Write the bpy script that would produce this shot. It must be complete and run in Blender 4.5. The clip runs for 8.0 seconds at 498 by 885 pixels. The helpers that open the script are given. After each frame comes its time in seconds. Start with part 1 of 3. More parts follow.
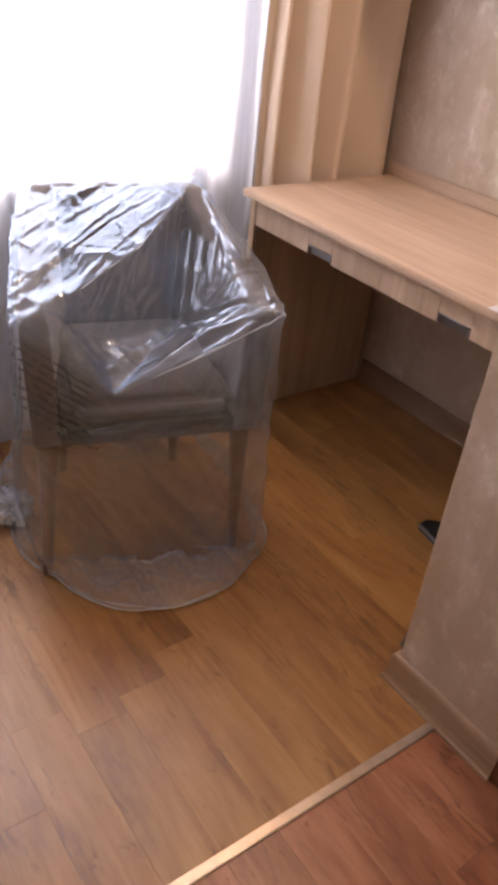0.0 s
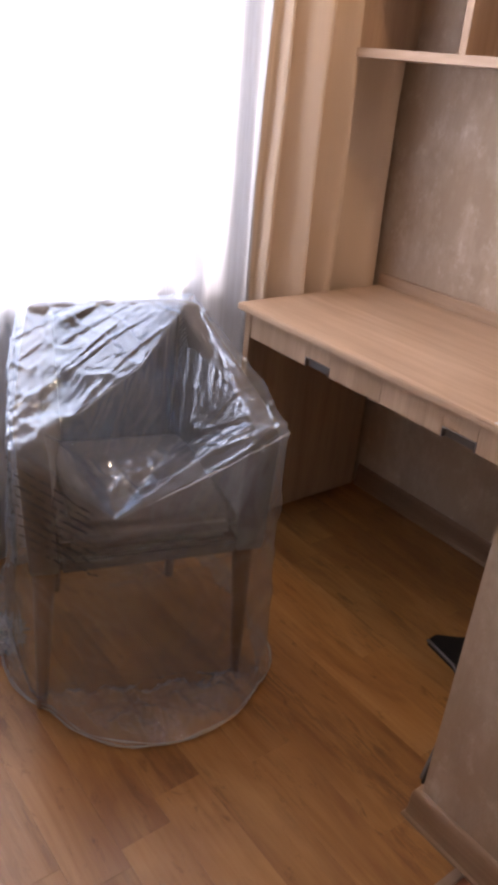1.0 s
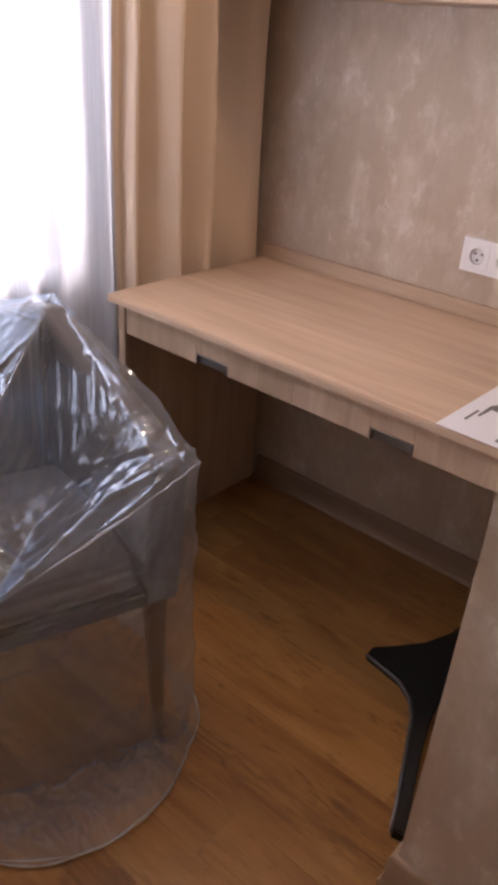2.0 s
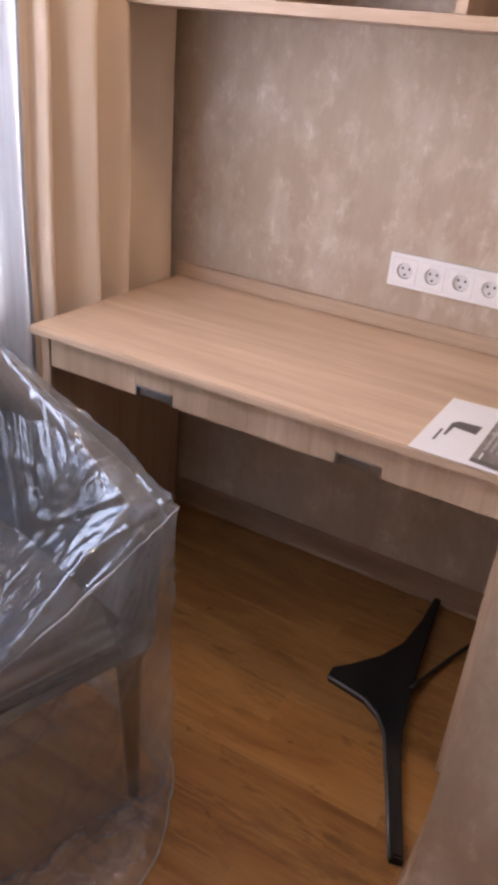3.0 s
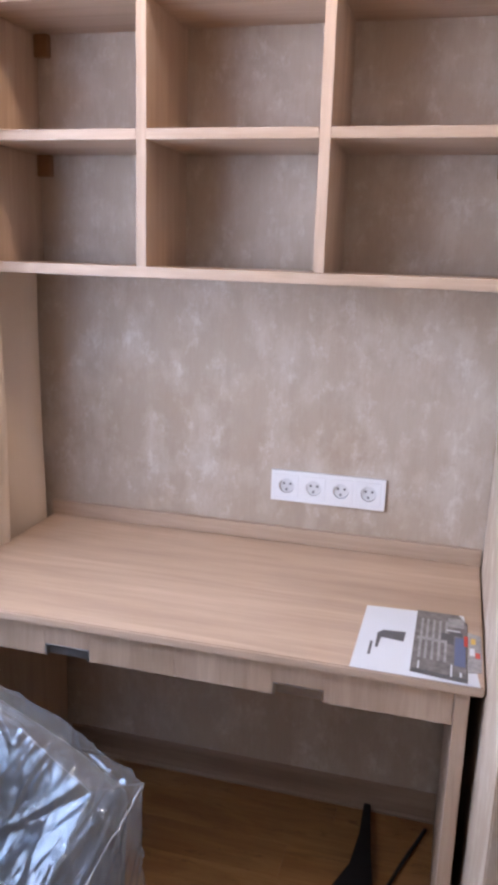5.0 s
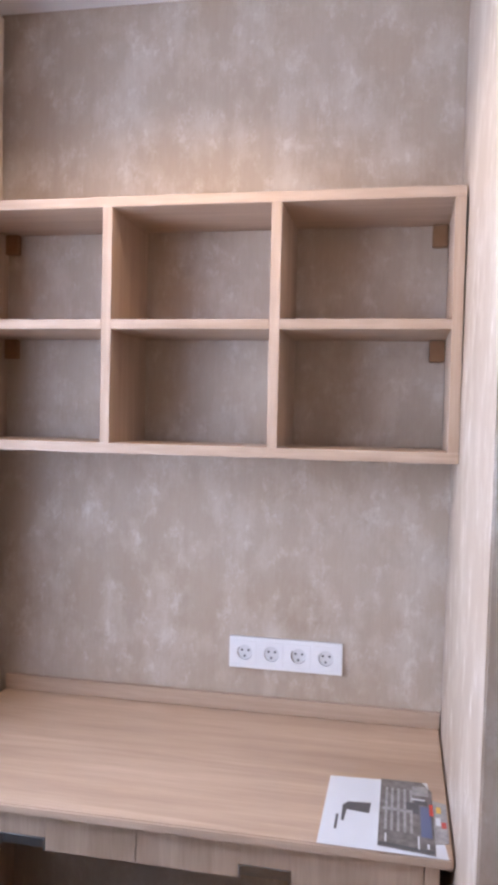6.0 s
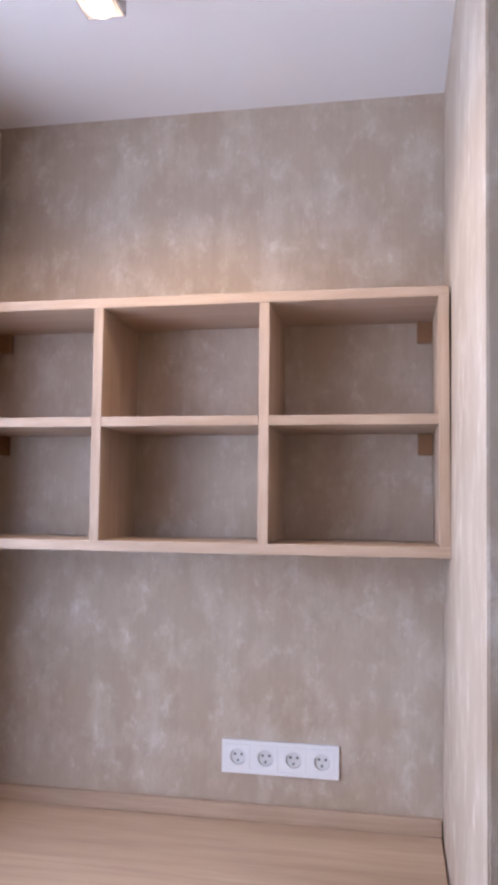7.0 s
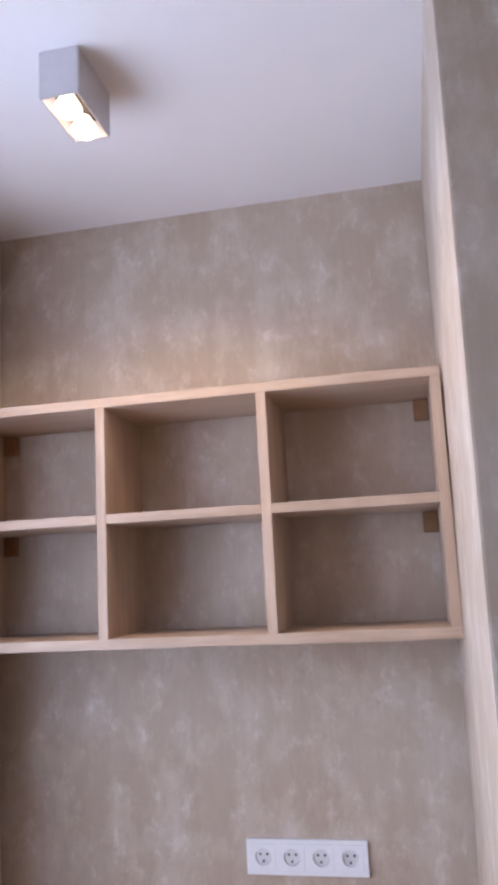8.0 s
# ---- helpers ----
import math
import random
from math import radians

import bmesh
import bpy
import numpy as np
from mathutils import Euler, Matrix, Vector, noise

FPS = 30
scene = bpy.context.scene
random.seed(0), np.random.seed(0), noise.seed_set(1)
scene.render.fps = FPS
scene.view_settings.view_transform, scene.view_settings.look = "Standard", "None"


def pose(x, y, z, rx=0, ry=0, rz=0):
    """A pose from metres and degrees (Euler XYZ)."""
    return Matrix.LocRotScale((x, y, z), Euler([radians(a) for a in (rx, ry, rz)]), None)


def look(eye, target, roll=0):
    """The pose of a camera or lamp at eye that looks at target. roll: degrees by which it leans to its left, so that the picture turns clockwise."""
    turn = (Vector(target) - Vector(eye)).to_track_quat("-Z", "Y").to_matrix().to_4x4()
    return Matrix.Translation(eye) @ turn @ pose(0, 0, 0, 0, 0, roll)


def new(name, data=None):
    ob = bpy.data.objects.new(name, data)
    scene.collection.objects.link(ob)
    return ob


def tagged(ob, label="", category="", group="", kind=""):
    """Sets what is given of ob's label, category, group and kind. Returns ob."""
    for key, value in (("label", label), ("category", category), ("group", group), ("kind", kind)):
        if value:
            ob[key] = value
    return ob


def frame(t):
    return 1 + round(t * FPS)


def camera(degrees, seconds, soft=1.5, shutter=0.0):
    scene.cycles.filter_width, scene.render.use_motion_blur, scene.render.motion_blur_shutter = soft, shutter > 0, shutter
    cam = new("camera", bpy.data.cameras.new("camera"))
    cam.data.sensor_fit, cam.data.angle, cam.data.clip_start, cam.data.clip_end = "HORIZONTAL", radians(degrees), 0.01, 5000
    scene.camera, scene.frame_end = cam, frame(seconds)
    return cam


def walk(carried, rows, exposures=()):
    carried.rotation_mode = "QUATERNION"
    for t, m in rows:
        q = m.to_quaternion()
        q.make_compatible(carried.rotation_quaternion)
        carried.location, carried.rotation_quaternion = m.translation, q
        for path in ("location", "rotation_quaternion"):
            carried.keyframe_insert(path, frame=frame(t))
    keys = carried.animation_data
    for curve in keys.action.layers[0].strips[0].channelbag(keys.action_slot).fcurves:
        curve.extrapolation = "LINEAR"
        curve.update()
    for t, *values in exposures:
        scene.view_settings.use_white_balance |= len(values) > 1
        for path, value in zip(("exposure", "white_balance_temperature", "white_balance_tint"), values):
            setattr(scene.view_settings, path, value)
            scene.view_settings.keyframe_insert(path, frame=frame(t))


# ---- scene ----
cam = camera(35.4, 8.0, 4.2)
PATH = [
    (0, (2.046, -1.962, 1.371), (0.731, -0.919, 0.283), 6.4),
    (0.5, (1.995, -1.956, 1.386), (0.668, -0.844, 0.386), 5.3),
    (1, (1.953, -1.96, 1.399), (0.562, -0.827, 0.514), 5.6),
    (1.5, (1.84, -1.895, 1.392), (0.56, -0.635, 0.511), 4.4),
    (2, (1.651, -1.794, 1.376), (0.53, -0.443, 0.418), 4.3),
    (2.2, (1.616, -1.794, 1.373), (0.542, -0.399, 0.424), 5.7),
    (3.3, (1.37, -1.875, 1.395), (0.649, -0.242, 0.493), 5.0),
    (3.5, (1.332, -1.886, 1.4), (0.687, -0.2, 0.538), 5.3),
    (4, (1.291, -1.891, 1.429), (0.694, -0.113, 0.734), 5.7),
    (4.2, (1.288, -1.874, 1.421), (0.674, -0.082, 0.779), 4.2),
    (5.3, (1.229, -1.937, 1.492), (0.787, -0.021, 1.127), 1.8),
    (5.5, (1.229, -1.957, 1.492), (0.819, -0.019, 1.214), 2.1),
    (6, (1.229, -1.986, 1.516), (0.843, -0.025, 1.45), 1.3),
    (6.5, (1.224, -1.995, 1.53), (0.87, -0.028, 1.619), 1.2),
    (7, (1.229, -1.985, 1.542), (0.864, -0.024, 1.692), 0.6),
    (7.5, (1.237, -1.98, 1.568), (0.953, -0.01, 1.763), -1.1),
    (8, (1.265, -1.998, 1.579), (0.869, -0.066, 1.912), -2.9),
]
EXPOSURES = [(0.0, 0.08, 9300, 37), (0.5, -0.05, 9300, 37), (1.0, -0.30, 9200, 36), (1.5, -0.55, 9100, 36), (2.0, -0.40, 9000, 37), (3.5, 0.04, 8000, 31),
             (5.5, 0.08, 6650, 26), (7.0, -0.15, 6700, 27), (8.0, -0.27, 6600, 27)]
walk(cam, [(t, look(eye, target, roll)) for t, eye, target, roll in PATH], EXPOSURES)

# ---------------------------------------------------------------- world and light
world = bpy.data.worlds.new("sky")
scene.world = world
world.use_nodes = True
wt = world.node_tree
sky = wt.nodes.new("ShaderNodeTexSky")
sky.sky_type, sky.sun_disc = "NISHITA", False
sky.sun_elevation, sky.sun_rotation = radians(40), radians(200)
wt.links.new(sky.outputs["Color"], wt.nodes["Background"].inputs["Color"])
wt.nodes["Background"].inputs["Strength"].default_value = 0.12

sun_data = bpy.data.lights.new("sun", "SUN")
sun_data.energy, sun_data.angle, sun_data.color = 1.0, radians(12), (1.0, 0.95, 0.88)
sun = new("sun", sun_data)
sun.matrix_world = look((-4, -3, 5), (0, -1, 1))

win_data = bpy.data.lights.new("window_daylight", "AREA")
win_data.shape, win_data.size, win_data.size_y = "RECTANGLE", 1.55, 1.56
win_data.energy, win_data.color = 96.0, (0.74, 0.87, 1.0)
win_light = new("window_daylight", win_data)
win_light.matrix_world = look((-0.36, -1.367, 1.545), (1.0, -1.367, 1.545))

for ly in (-0.625, -0.702):
    sd = bpy.data.lights.new("bulb_light", "SPOT")
    sd.energy, sd.color, sd.spot_size, sd.spot_blend, sd.shadow_soft_size = 16.0, (1.0, 0.84, 0.60), radians(158), 0.6, 0.02
    so = new("bulb_light", sd)
    so.matrix_world = look((0.673, ly, 2.473), (0.673, ly, 1.0))


# ---------------------------------------------------------------- materials
def material(name, rough=0.5, metal=0.0, colour=(0.5, 0.5, 0.5)):
    m = bpy.data.materials.new(name)
    m.use_nodes = True
    b = m.node_tree.nodes["Principled BSDF"]
    b.inputs["Roughness"].default_value = rough
    b.inputs["Metallic"].default_value = metal
    b.inputs["Base Color"].default_value = (*colour, 1)
    return m, m.node_tree.nodes, m.node_tree.links, b


def ramp(nodes, stops):
    r = nodes.new("ShaderNodeValToRGB")
    els = r.color_ramp.elements
    while len(els) < len(stops):
        els.new(0.5)
    for e, (p, c) in zip(els, stops):
        e.position, e.color = p, (*c, 1)
    return r


def coords(nodes, links, scale=(1, 1, 1), shift=None):
    tc = nodes.new("ShaderNodeTexCoord")
    mp = nodes.new("ShaderNodeMapping")
    mp.inputs["Scale"].default_value = scale
    links.new(tc.outputs["Object"], mp.inputs["Vector"])
    if shift is not None:
        links.new(shift, mp.inputs["Location"])
    return mp.outputs["Vector"]


def noise_tex(nodes, links, vec, scale, detail=4, rough=0.55, dist=0.0):
    n = nodes.new("ShaderNodeTexNoise")
    n.inputs["Scale"].default_value, n.inputs["Detail"].default_value = scale, detail
    n.inputs["Roughness"].default_value, n.inputs["Distortion"].default_value = rough, dist
    links.new(vec, n.inputs["Vector"])
    return n.outputs["Fac"]


def mix(nodes, links, a, b, fac, mode="MIX"):
    n = nodes.new("ShaderNodeMix")
    n.data_type, n.blend_type = "RGBA", mode
    for sock, v in ((n.inputs[0], fac), (n.inputs[6], a), (n.inputs[7], b)):
        if isinstance(v, (int, float)):
            sock.default_value = v
        elif isinstance(v, tuple):
            sock.default_value = (*v, 1)
        else:
            links.new(v, sock)
    return n.outputs[2]


def bump(nodes, links, height, bsdf, strength=0.2, dist=0.002):
    n = nodes.new("ShaderNodeBump")
    n.inputs["Strength"].default_value, n.inputs["Distance"].default_value = strength, dist
    links.new(height, n.inputs["Height"])
    links.new(n.outputs["Normal"], bsdf.inputs["Normal"])


def wallpaper():
    m, n, l, b = material("wallpaper", 0.45)
    big = noise_tex(n, l, coords(n, l, (1, 1, 0.6)), 2.6, 3, 0.5)
    patch = noise_tex(n, l, coords(n, l, (1, 1, 0.65)), 9, 5, 0.62)
    fleck = noise_tex(n, l, coords(n, l, (1, 1, 0.70)), 21, 6, 0.68, 0.1)
    streak = noise_tex(n, l, coords(n, l, (1, 1, 0.07)), 60, 4, 0.6)
    fine = noise_tex(n, l, coords(n, l, (1, 1, 0.16)), 190, 3, 0.6)
    base = ramp(n, [(0.3, (0.42, 0.322, 0.242)), (0.7, (0.49, 0.41, 0.338))])
    l.new(big, base.inputs[0])
    mask = ramp(n, [(0.46, (0, 0, 0)), (0.70, (0.60, 0.60, 0.60))])
    l.new(patch, mask.inputs[0])
    c = mix(n, l, base.outputs[0], (0.66, 0.59, 0.52), mask.outputs[0])
    gate = n.new("ShaderNodeMath")
    gate.operation = "MULTIPLY"
    fm = ramp(n, [(0.53, (0, 0, 0)), (0.70, (1, 1, 1))])
    l.new(fleck, fm.inputs[0])
    bm_ = ramp(n, [(0.42, (0.1, 0.1, 0.1)), (0.60, (0.68, 0.68, 0.68))])
    l.new(patch, bm_.inputs[0])
    l.new(fm.outputs[0], gate.inputs[0])
    l.new(bm_.outputs[0], gate.inputs[1])
    c = mix(n, l, c, (0.74, 0.70, 0.66), gate.outputs[0])
    for tex, lo in ((streak, 0.965), (fine, 0.97)):
        fr = ramp(n, [(0.32, (lo, lo * 0.985, lo * 0.97)), (0.62, (1, 1, 1))])
        l.new(tex, fr.inputs[0])
        c = mix(n, l, c, fr.outputs[0], 1.0, "MULTIPLY")
    l.new(c, b.inputs["Base Color"])
    rr = n.new("ShaderNodeMapRange")
    rr.inputs["To Min"].default_value, rr.inputs["To Max"].default_value = 0.55, 0.34
    l.new(gate.outputs[0], rr.inputs["Value"])
    l.new(rr.outputs[0], b.inputs["Roughness"])
    add = n.new("ShaderNodeMath")
    l.new(patch, add.inputs[0])
    l.new(fine, add.inputs[1])
    bump(n, l, add.outputs[0], b, 0.06, 0.0010)
    return m


def wood(name, axis, dark, light, rough=0.42, fine_scale=70, by_object=0.0):
    m, n, l, b = material(name, rough)
    sc = [1.0, 1.0, 1.0]
    sc[axis] = 0.06
    shift = None
    if by_object:
        oi = n.new("ShaderNodeObjectInfo")
        mul = n.new("ShaderNodeMath")
        mul.operation = "MULTIPLY"
        mul.inputs[1].default_value = 37.0
        l.new(oi.outputs["Random"], mul.inputs[0])
        cx = n.new("ShaderNodeCombineXYZ")
        for k in range(3):
            l.new(mul.outputs[0], cx.inputs[k])
        shift = cx.outputs[0]
    v = coords(n, l, tuple(sc), shift)
    grain = noise_tex(n, l, v, 11, 5, 0.6, 1.5)
    fine = noise_tex(n, l, v, fine_scale * 3, 3, 0.6)
    sc2 = [1.0, 1.0, 1.0]
    sc2[axis] = 0.22
    blot = noise_tex(n, l, coords(n, l, tuple(sc2), shift), 6, 3, 0.5, 0.3)
    mid = tuple((a + c) / 2 for a, c in zip(dark, light))
    r = ramp(n, [(0.28, dark), (0.5, mid), (0.72, light)])
    l.new(grain, r.inputs[0])
    r2 = ramp(n, [(0.3, (0.80, 0.77, 0.74)), (0.62, (1, 1, 1))])
    l.new(blot, r2.inputs[0])
    r3 = ramp(n, [(0.35, (0.93, 0.92, 0.91)), (0.6, (1, 1, 1))])
    l.new(fine, r3.inputs[0])
    c = mix(n, l, r.outputs[0], r2.outputs[0], 1.0, "MULTIPLY")
    c = mix(n, l, c, r3.outputs[0], 1.0, "MULTIPLY")
    if by_object:
        oi2 = n.new("ShaderNodeObjectInfo")
        tone = ramp(n, [(0.0, (1 - by_object, 1 - by_object, 1 - by_object * 1.1)), (1.0, (1, 1, 1))])
        l.new(oi2.outputs["Random"], tone.inputs[0])
        c = mix(n, l, c, tone.outputs[0], 1.0, "MULTIPLY")
    l.new(c, b.inputs["Base Color"])
    bump(n, l, fine, b, 0.12, 0.0006)
    return m


def laminate(name, dark, mid, light):
    """Printed floor laminate: cloudy figure drawn out along the plank, each plank with its own tone."""
    m, n, l, b = material(name, 0.33)
    oi = n.new("ShaderNodeObjectInfo")
    mul = n.new("ShaderNodeMath")
    mul.operation = "MULTIPLY"
    mul.inputs[1].default_value = 53.0
    l.new(oi.outputs["Random"], mul.inputs[0])
    cx = n.new("ShaderNodeCombineXYZ")
    for k in range(3):
        l.new(mul.outputs[0], cx.inputs[k])
    cloud = noise_tex(n, l, coords(n, l, (0.22, 1, 1), cx.outputs[0]), 8, 5, 0.62, 0.9)
    grain = noise_tex(n, l, coords(n, l, (0.05, 1, 1), cx.outputs[0]), 80, 4, 0.6, 0.4)
    knot = noise_tex(n, l, coords(n, l, (0.45, 1, 1), cx.outputs[0]), 26, 5, 0.72, 0.5)
    rough_cut = noise_tex(n, l, coords(n, l, (0.16, 1, 1), cx.outputs[0]), 60, 5, 0.7, 0.8)
    zone = noise_tex(n, l, coords(n, l, (0.35, 1, 1), cx.outputs[0]), 7, 2, 0.5)
    r = ramp(n, [(0.34, dark), (0.5, mid), (0.66, light)])
    l.new(cloud, r.inputs[0])
    c = r.outputs[0]
    for tex, lo, p0, p1 in ((grain, 0.90, 0.35, 0.6), (knot, 0.55, 0.29, 0.41)):
        r2 = ramp(n, [(p0, (lo, lo * 0.92, lo * 0.82)), (p1, (1, 1, 1))])
        l.new(tex, r2.inputs[0])
        c = mix(n, l, c, r2.outputs[0], 1.0, "MULTIPLY")
    # patches of dark saw-marked grain along the strips
    cut = ramp(n, [(0.44, (1, 1, 1)), (0.52, (0, 0, 0))])
    l.new(rough_cut, cut.inputs[0])
    where = ramp(n, [(0.48, (0, 0, 0)), (0.66, (0.6, 0.6, 0.6))])
    l.new(zone, where.inputs[0])
    both = mix(n, l, cut.outputs[0], where.outputs[0], 1.0, "MULTIPLY")
    c = mix(n, l, c, tuple(k * 0.42 for k in dark), both)
    tone = ramp(n, [(0.0, (0.88, 0.87, 0.86)), (1.0, (1, 1, 1))])
    l.new(oi.outputs["Random"], tone.inputs[0])
    c = mix(n, l, c, tone.outputs[0], 1.0, "MULTIPLY")
    l.new(c, b.inputs["Base Color"])
    rr = n.new("ShaderNodeMapRange")
    rr.inputs["To Min"].default_value, rr.inputs["To Max"].default_value = 0.30, 0.46
    b.inputs["Specular IOR Level"].default_value = 0.62
    l.new(cloud, rr.inputs["Value"])
    l.new(rr.outputs[0], b.inputs["Roughness"])
    bump(n, l, grain, b, 0.06, 0.0006)
    return m


def plain(name, colour, rough=0.5, metal=0.0, var=0.08, scale=20, bumpy=0.05):
    m, n, l, b = material(name, rough, metal)
    f = noise_tex(n, l, coords(n, l), scale, 4)
    r = ramp(n, [(0.3, tuple(c * (1 - var) for c in colour)), (0.7, colour)])
    l.new(f, r.inputs[0])
    l.new(r.outputs[0], b.inputs["Base Color"])
    if bumpy:
        bump(n, l, noise_tex(n, l, coords(n, l), scale * 12, 3), b, bumpy, 0.001)
    return m


def fabric(name, colour, weave=420):
    m, n, l, b = material(name, 0.9)
    f = noise_tex(n, l, coords(n, l), 18, 4)
    r = ramp(n, [(0.3, tuple(c * 0.78 for c in colour)), (0.7, colour)])
    l.new(f, r.inputs[0])
    w = noise_tex(n, l, coords(n, l, (1, 1, 1)), weave, 2, 0.7)
    r2 = ramp(n, [(0.35, (0.90, 0.90, 0.90)), (0.65, (1, 1, 1))])
    l.new(w, r2.inputs[0])
    l.new(mix(n, l, r.outputs[0], r2.outputs[0], 1.0, "MULTIPLY"), b.inputs["Base Color"])
    bump(n, l, w, b, 0.05, 0.0004)
    b.inputs["Sheen Weight"].default_value = 0.25
    return m


def cloth_through(name, colour, clear, through_light, vertical=0.03, low=0.86):
    """Curtain cloth: part open weave, part light passing through, part matt."""
    m, n, l, b = material(name, 0.9, 0, colour)
    out = n["Material Output"]
    w = noise_tex(n, l, coords(n, l, (1, 1, vertical)), 160, 3, 0.6)
    r = ramp(n, [(0.3, tuple(c * low for c in colour)), (0.7, colour)])
    l.new(w, r.inputs[0])
    l.new(r.outputs[0], b.inputs["Base Color"])
    tl = n.new("ShaderNodeBsdfTranslucent")
    l.new(r.outputs[0], tl.inputs["Color"])
    tr = n.new("ShaderNodeBsdfTransparent")
    m1 = n.new("ShaderNodeMixShader")
    m1.inputs[0].default_value = through_light
    l.new(b.outputs[0], m1.inputs[1])
    l.new(tl.outputs[0], m1.inputs[2])
    m2 = n.new("ShaderNodeMixShader")
    m2.inputs[0].default_value = clear
    l.new(m1.outputs[0], m2.inputs[1])
    l.new(tr.outputs[0], m2.inputs[2])
    l.new(m2.outputs[0], out.inputs["Surface"])
    return m


def film_plastic(name, hazes, tint):
    """Thin clear polythene: mostly see-through, glossy; whitening and glints along its creases are put into its haze.
    """
    m, n, l, b = material(name, 0.12, 0, (0.9, 0.92, 0.95))
    out = n["Material Output"]
    n.remove(b)
    tr = n.new("ShaderNodeBsdfTransparent")
    tr.inputs["Color"].default_value = (0.985, 0.985, 0.985, 1)
    gl = n.new("ShaderNodeBsdfGlossy")
    gl.inputs["Roughness"].default_value = 0.08
    # the blue of reflected daylight is put into the gloss colour
    gl.inputs["Color"].default_value = (0.64, 0.82, 1.0, 1)
    df = n.new("ShaderNodeBsdfDiffuse")
    df.inputs["Color"].default_value = (*tint, 1)
    tl = n.new("ShaderNodeBsdfTranslucent")
    tl.inputs["Color"].default_value = (*tint, 1)
    mm = n.new("ShaderNodeMixShader")
    mm.inputs[0].default_value = 0.55
    l.new(df.outputs[0], mm.inputs[1])
    l.new(tl.outputs[0], mm.inputs[2])
    def ridged(scale, detail, dist, stretch):
        t = n.new("ShaderNodeTexNoise")
        t.noise_type = "RIDGED_MULTIFRACTAL"
        t.inputs["Scale"].default_value, t.inputs["Detail"].default_value = scale, detail
        t.inputs["Distortion"].default_value = dist
        l.new(coords(n, l, stretch), t.inputs["Vector"])
        return t.outputs["Fac"]

    crease = ridged(6.0, 1.5, 1.0, (1, 1, 0.6))
    small = ridged(17.0, 2.0, 0.8, (1, 1, 0.8))
    add = n.new("ShaderNodeMath")
    add.operation = "MULTIPLY_ADD"
    add.inputs[1].default_value = 0.02
    l.new(small, add.inputs[0])
    l.new(crease, add.inputs[2])
    bp = n.new("ShaderNodeBump")
    bp.inputs["Strength"].default_value, bp.inputs["Distance"].default_value = 0.6, 0.010
    l.new(add.outputs[0], bp.inputs["Height"])
    for s in (gl, df):
        l.new(bp.outputs["Normal"], s.inputs["Normal"])
    # whitening and bright glints along the sharpest creases, both put into the haze
    white = n.new("ShaderNodeMath")
    white.operation = "MULTIPLY"
    for tex, sock, p0, p1 in ((crease, 0, 0.70, 1.35), (small, 1, 0.2, 1.0)):
        mr = n.new("ShaderNodeMapRange")
        mr.inputs["From Min"].default_value, mr.inputs["From Max"].default_value = p0, p1
        l.new(tex, mr.inputs["Value"])
        l.new(mr.outputs[0], white.inputs[sock])
    haze = n.new("ShaderNodeMapRange")
    haze.inputs["To Min"].default_value, haze.inputs["To Max"].default_value = hazes
    l.new(white.outputs[0], haze.inputs["Value"])
    m1 = n.new("ShaderNodeMixShader")
    l.new(haze.outputs[0], m1.inputs[0])
    l.new(tr.outputs[0], m1.inputs[1])
    l.new(mm.outputs[0], m1.inputs[2])
    lw = n.new("ShaderNodeLayerWeight")
    lw.inputs["Blend"].default_value = 0.5
    l.new(bp.outputs["Normal"], lw.inputs["Normal"])
    fr = n.new("ShaderNodeMath")
    fr.operation = "POWER"
    fr.inputs[1].default_value = 3.0
    l.new(lw.outputs["Facing"], fr.inputs[0])
    boost = n.new("ShaderNodeMath")
    boost.operation = "MULTIPLY_ADD"
    boost.inputs[1].default_value, boost.inputs[2].default_value = 0.72, 0.11
    boost.use_clamp = True
    l.new(fr.outputs[0], boost.inputs[0])
    m2 = n.new("ShaderNodeMixShader")
    l.new(boost.outputs[0], m2.inputs[0])
    l.new(m1.outputs[0], m2.inputs[1])
    l.new(gl.outputs[0], m2.inputs[2])
    l.new(m2.outputs[0], out.inputs["Surface"])
    return m


def glowing(name, colour, strength):
    m, n, l, b = material(name, 0.3, 0, (0.9, 0.9, 0.9))
    b.inputs["Emission Color"].default_value = (*colour, 1)
    b.inputs["Emission Strength"].default_value = strength
    return m


OAK_D, OAK_L = (0.415, 0.295, 0.212), (0.58, 0.435, 0.333)
M_WALL = wallpaper()
M_OAK_X = wood("oak_laminate", 0, OAK_D, OAK_L)
M_OAK_Y = wood("oak_laminate_cross", 1, OAK_D, OAK_L)
M_OAK_Z = wood("oak_laminate_upright", 2, OAK_D, OAK_L)
M_PLANK = laminate("floor_laminate", (0.250, 0.104, 0.033), (0.345, 0.162, 0.051), (0.41, 0.212, 0.078))
M_PLANK_HALL = laminate("hall_laminate", (0.24, 0.080, 0.040), (0.35, 0.130, 0.066), (0.42, 0.17, 0.095))
M_SKIRT = wood("baseboard_laminate", 0, (0.25, 0.160, 0.110), (0.40, 0.28, 0.195), 0.36)
M_SUB = plain("subfloor", (0.16, 0.08, 0.035), 0.8)
M_WESTWALL = plain("window_wall_bounce", (0.66, 0.67, 0.69), 0.7, 0, 0.05, 4, 0.03)
M_CEIL = plain("ceiling_paint", (0.80, 0.785, 0.79), 0.55, 0, 0.03, 3, 0.03)
M_HALLWALL = plain("warm_bounce_plaster", (0.66, 0.46, 0.26), 0.8, 0, 0.1, 6)
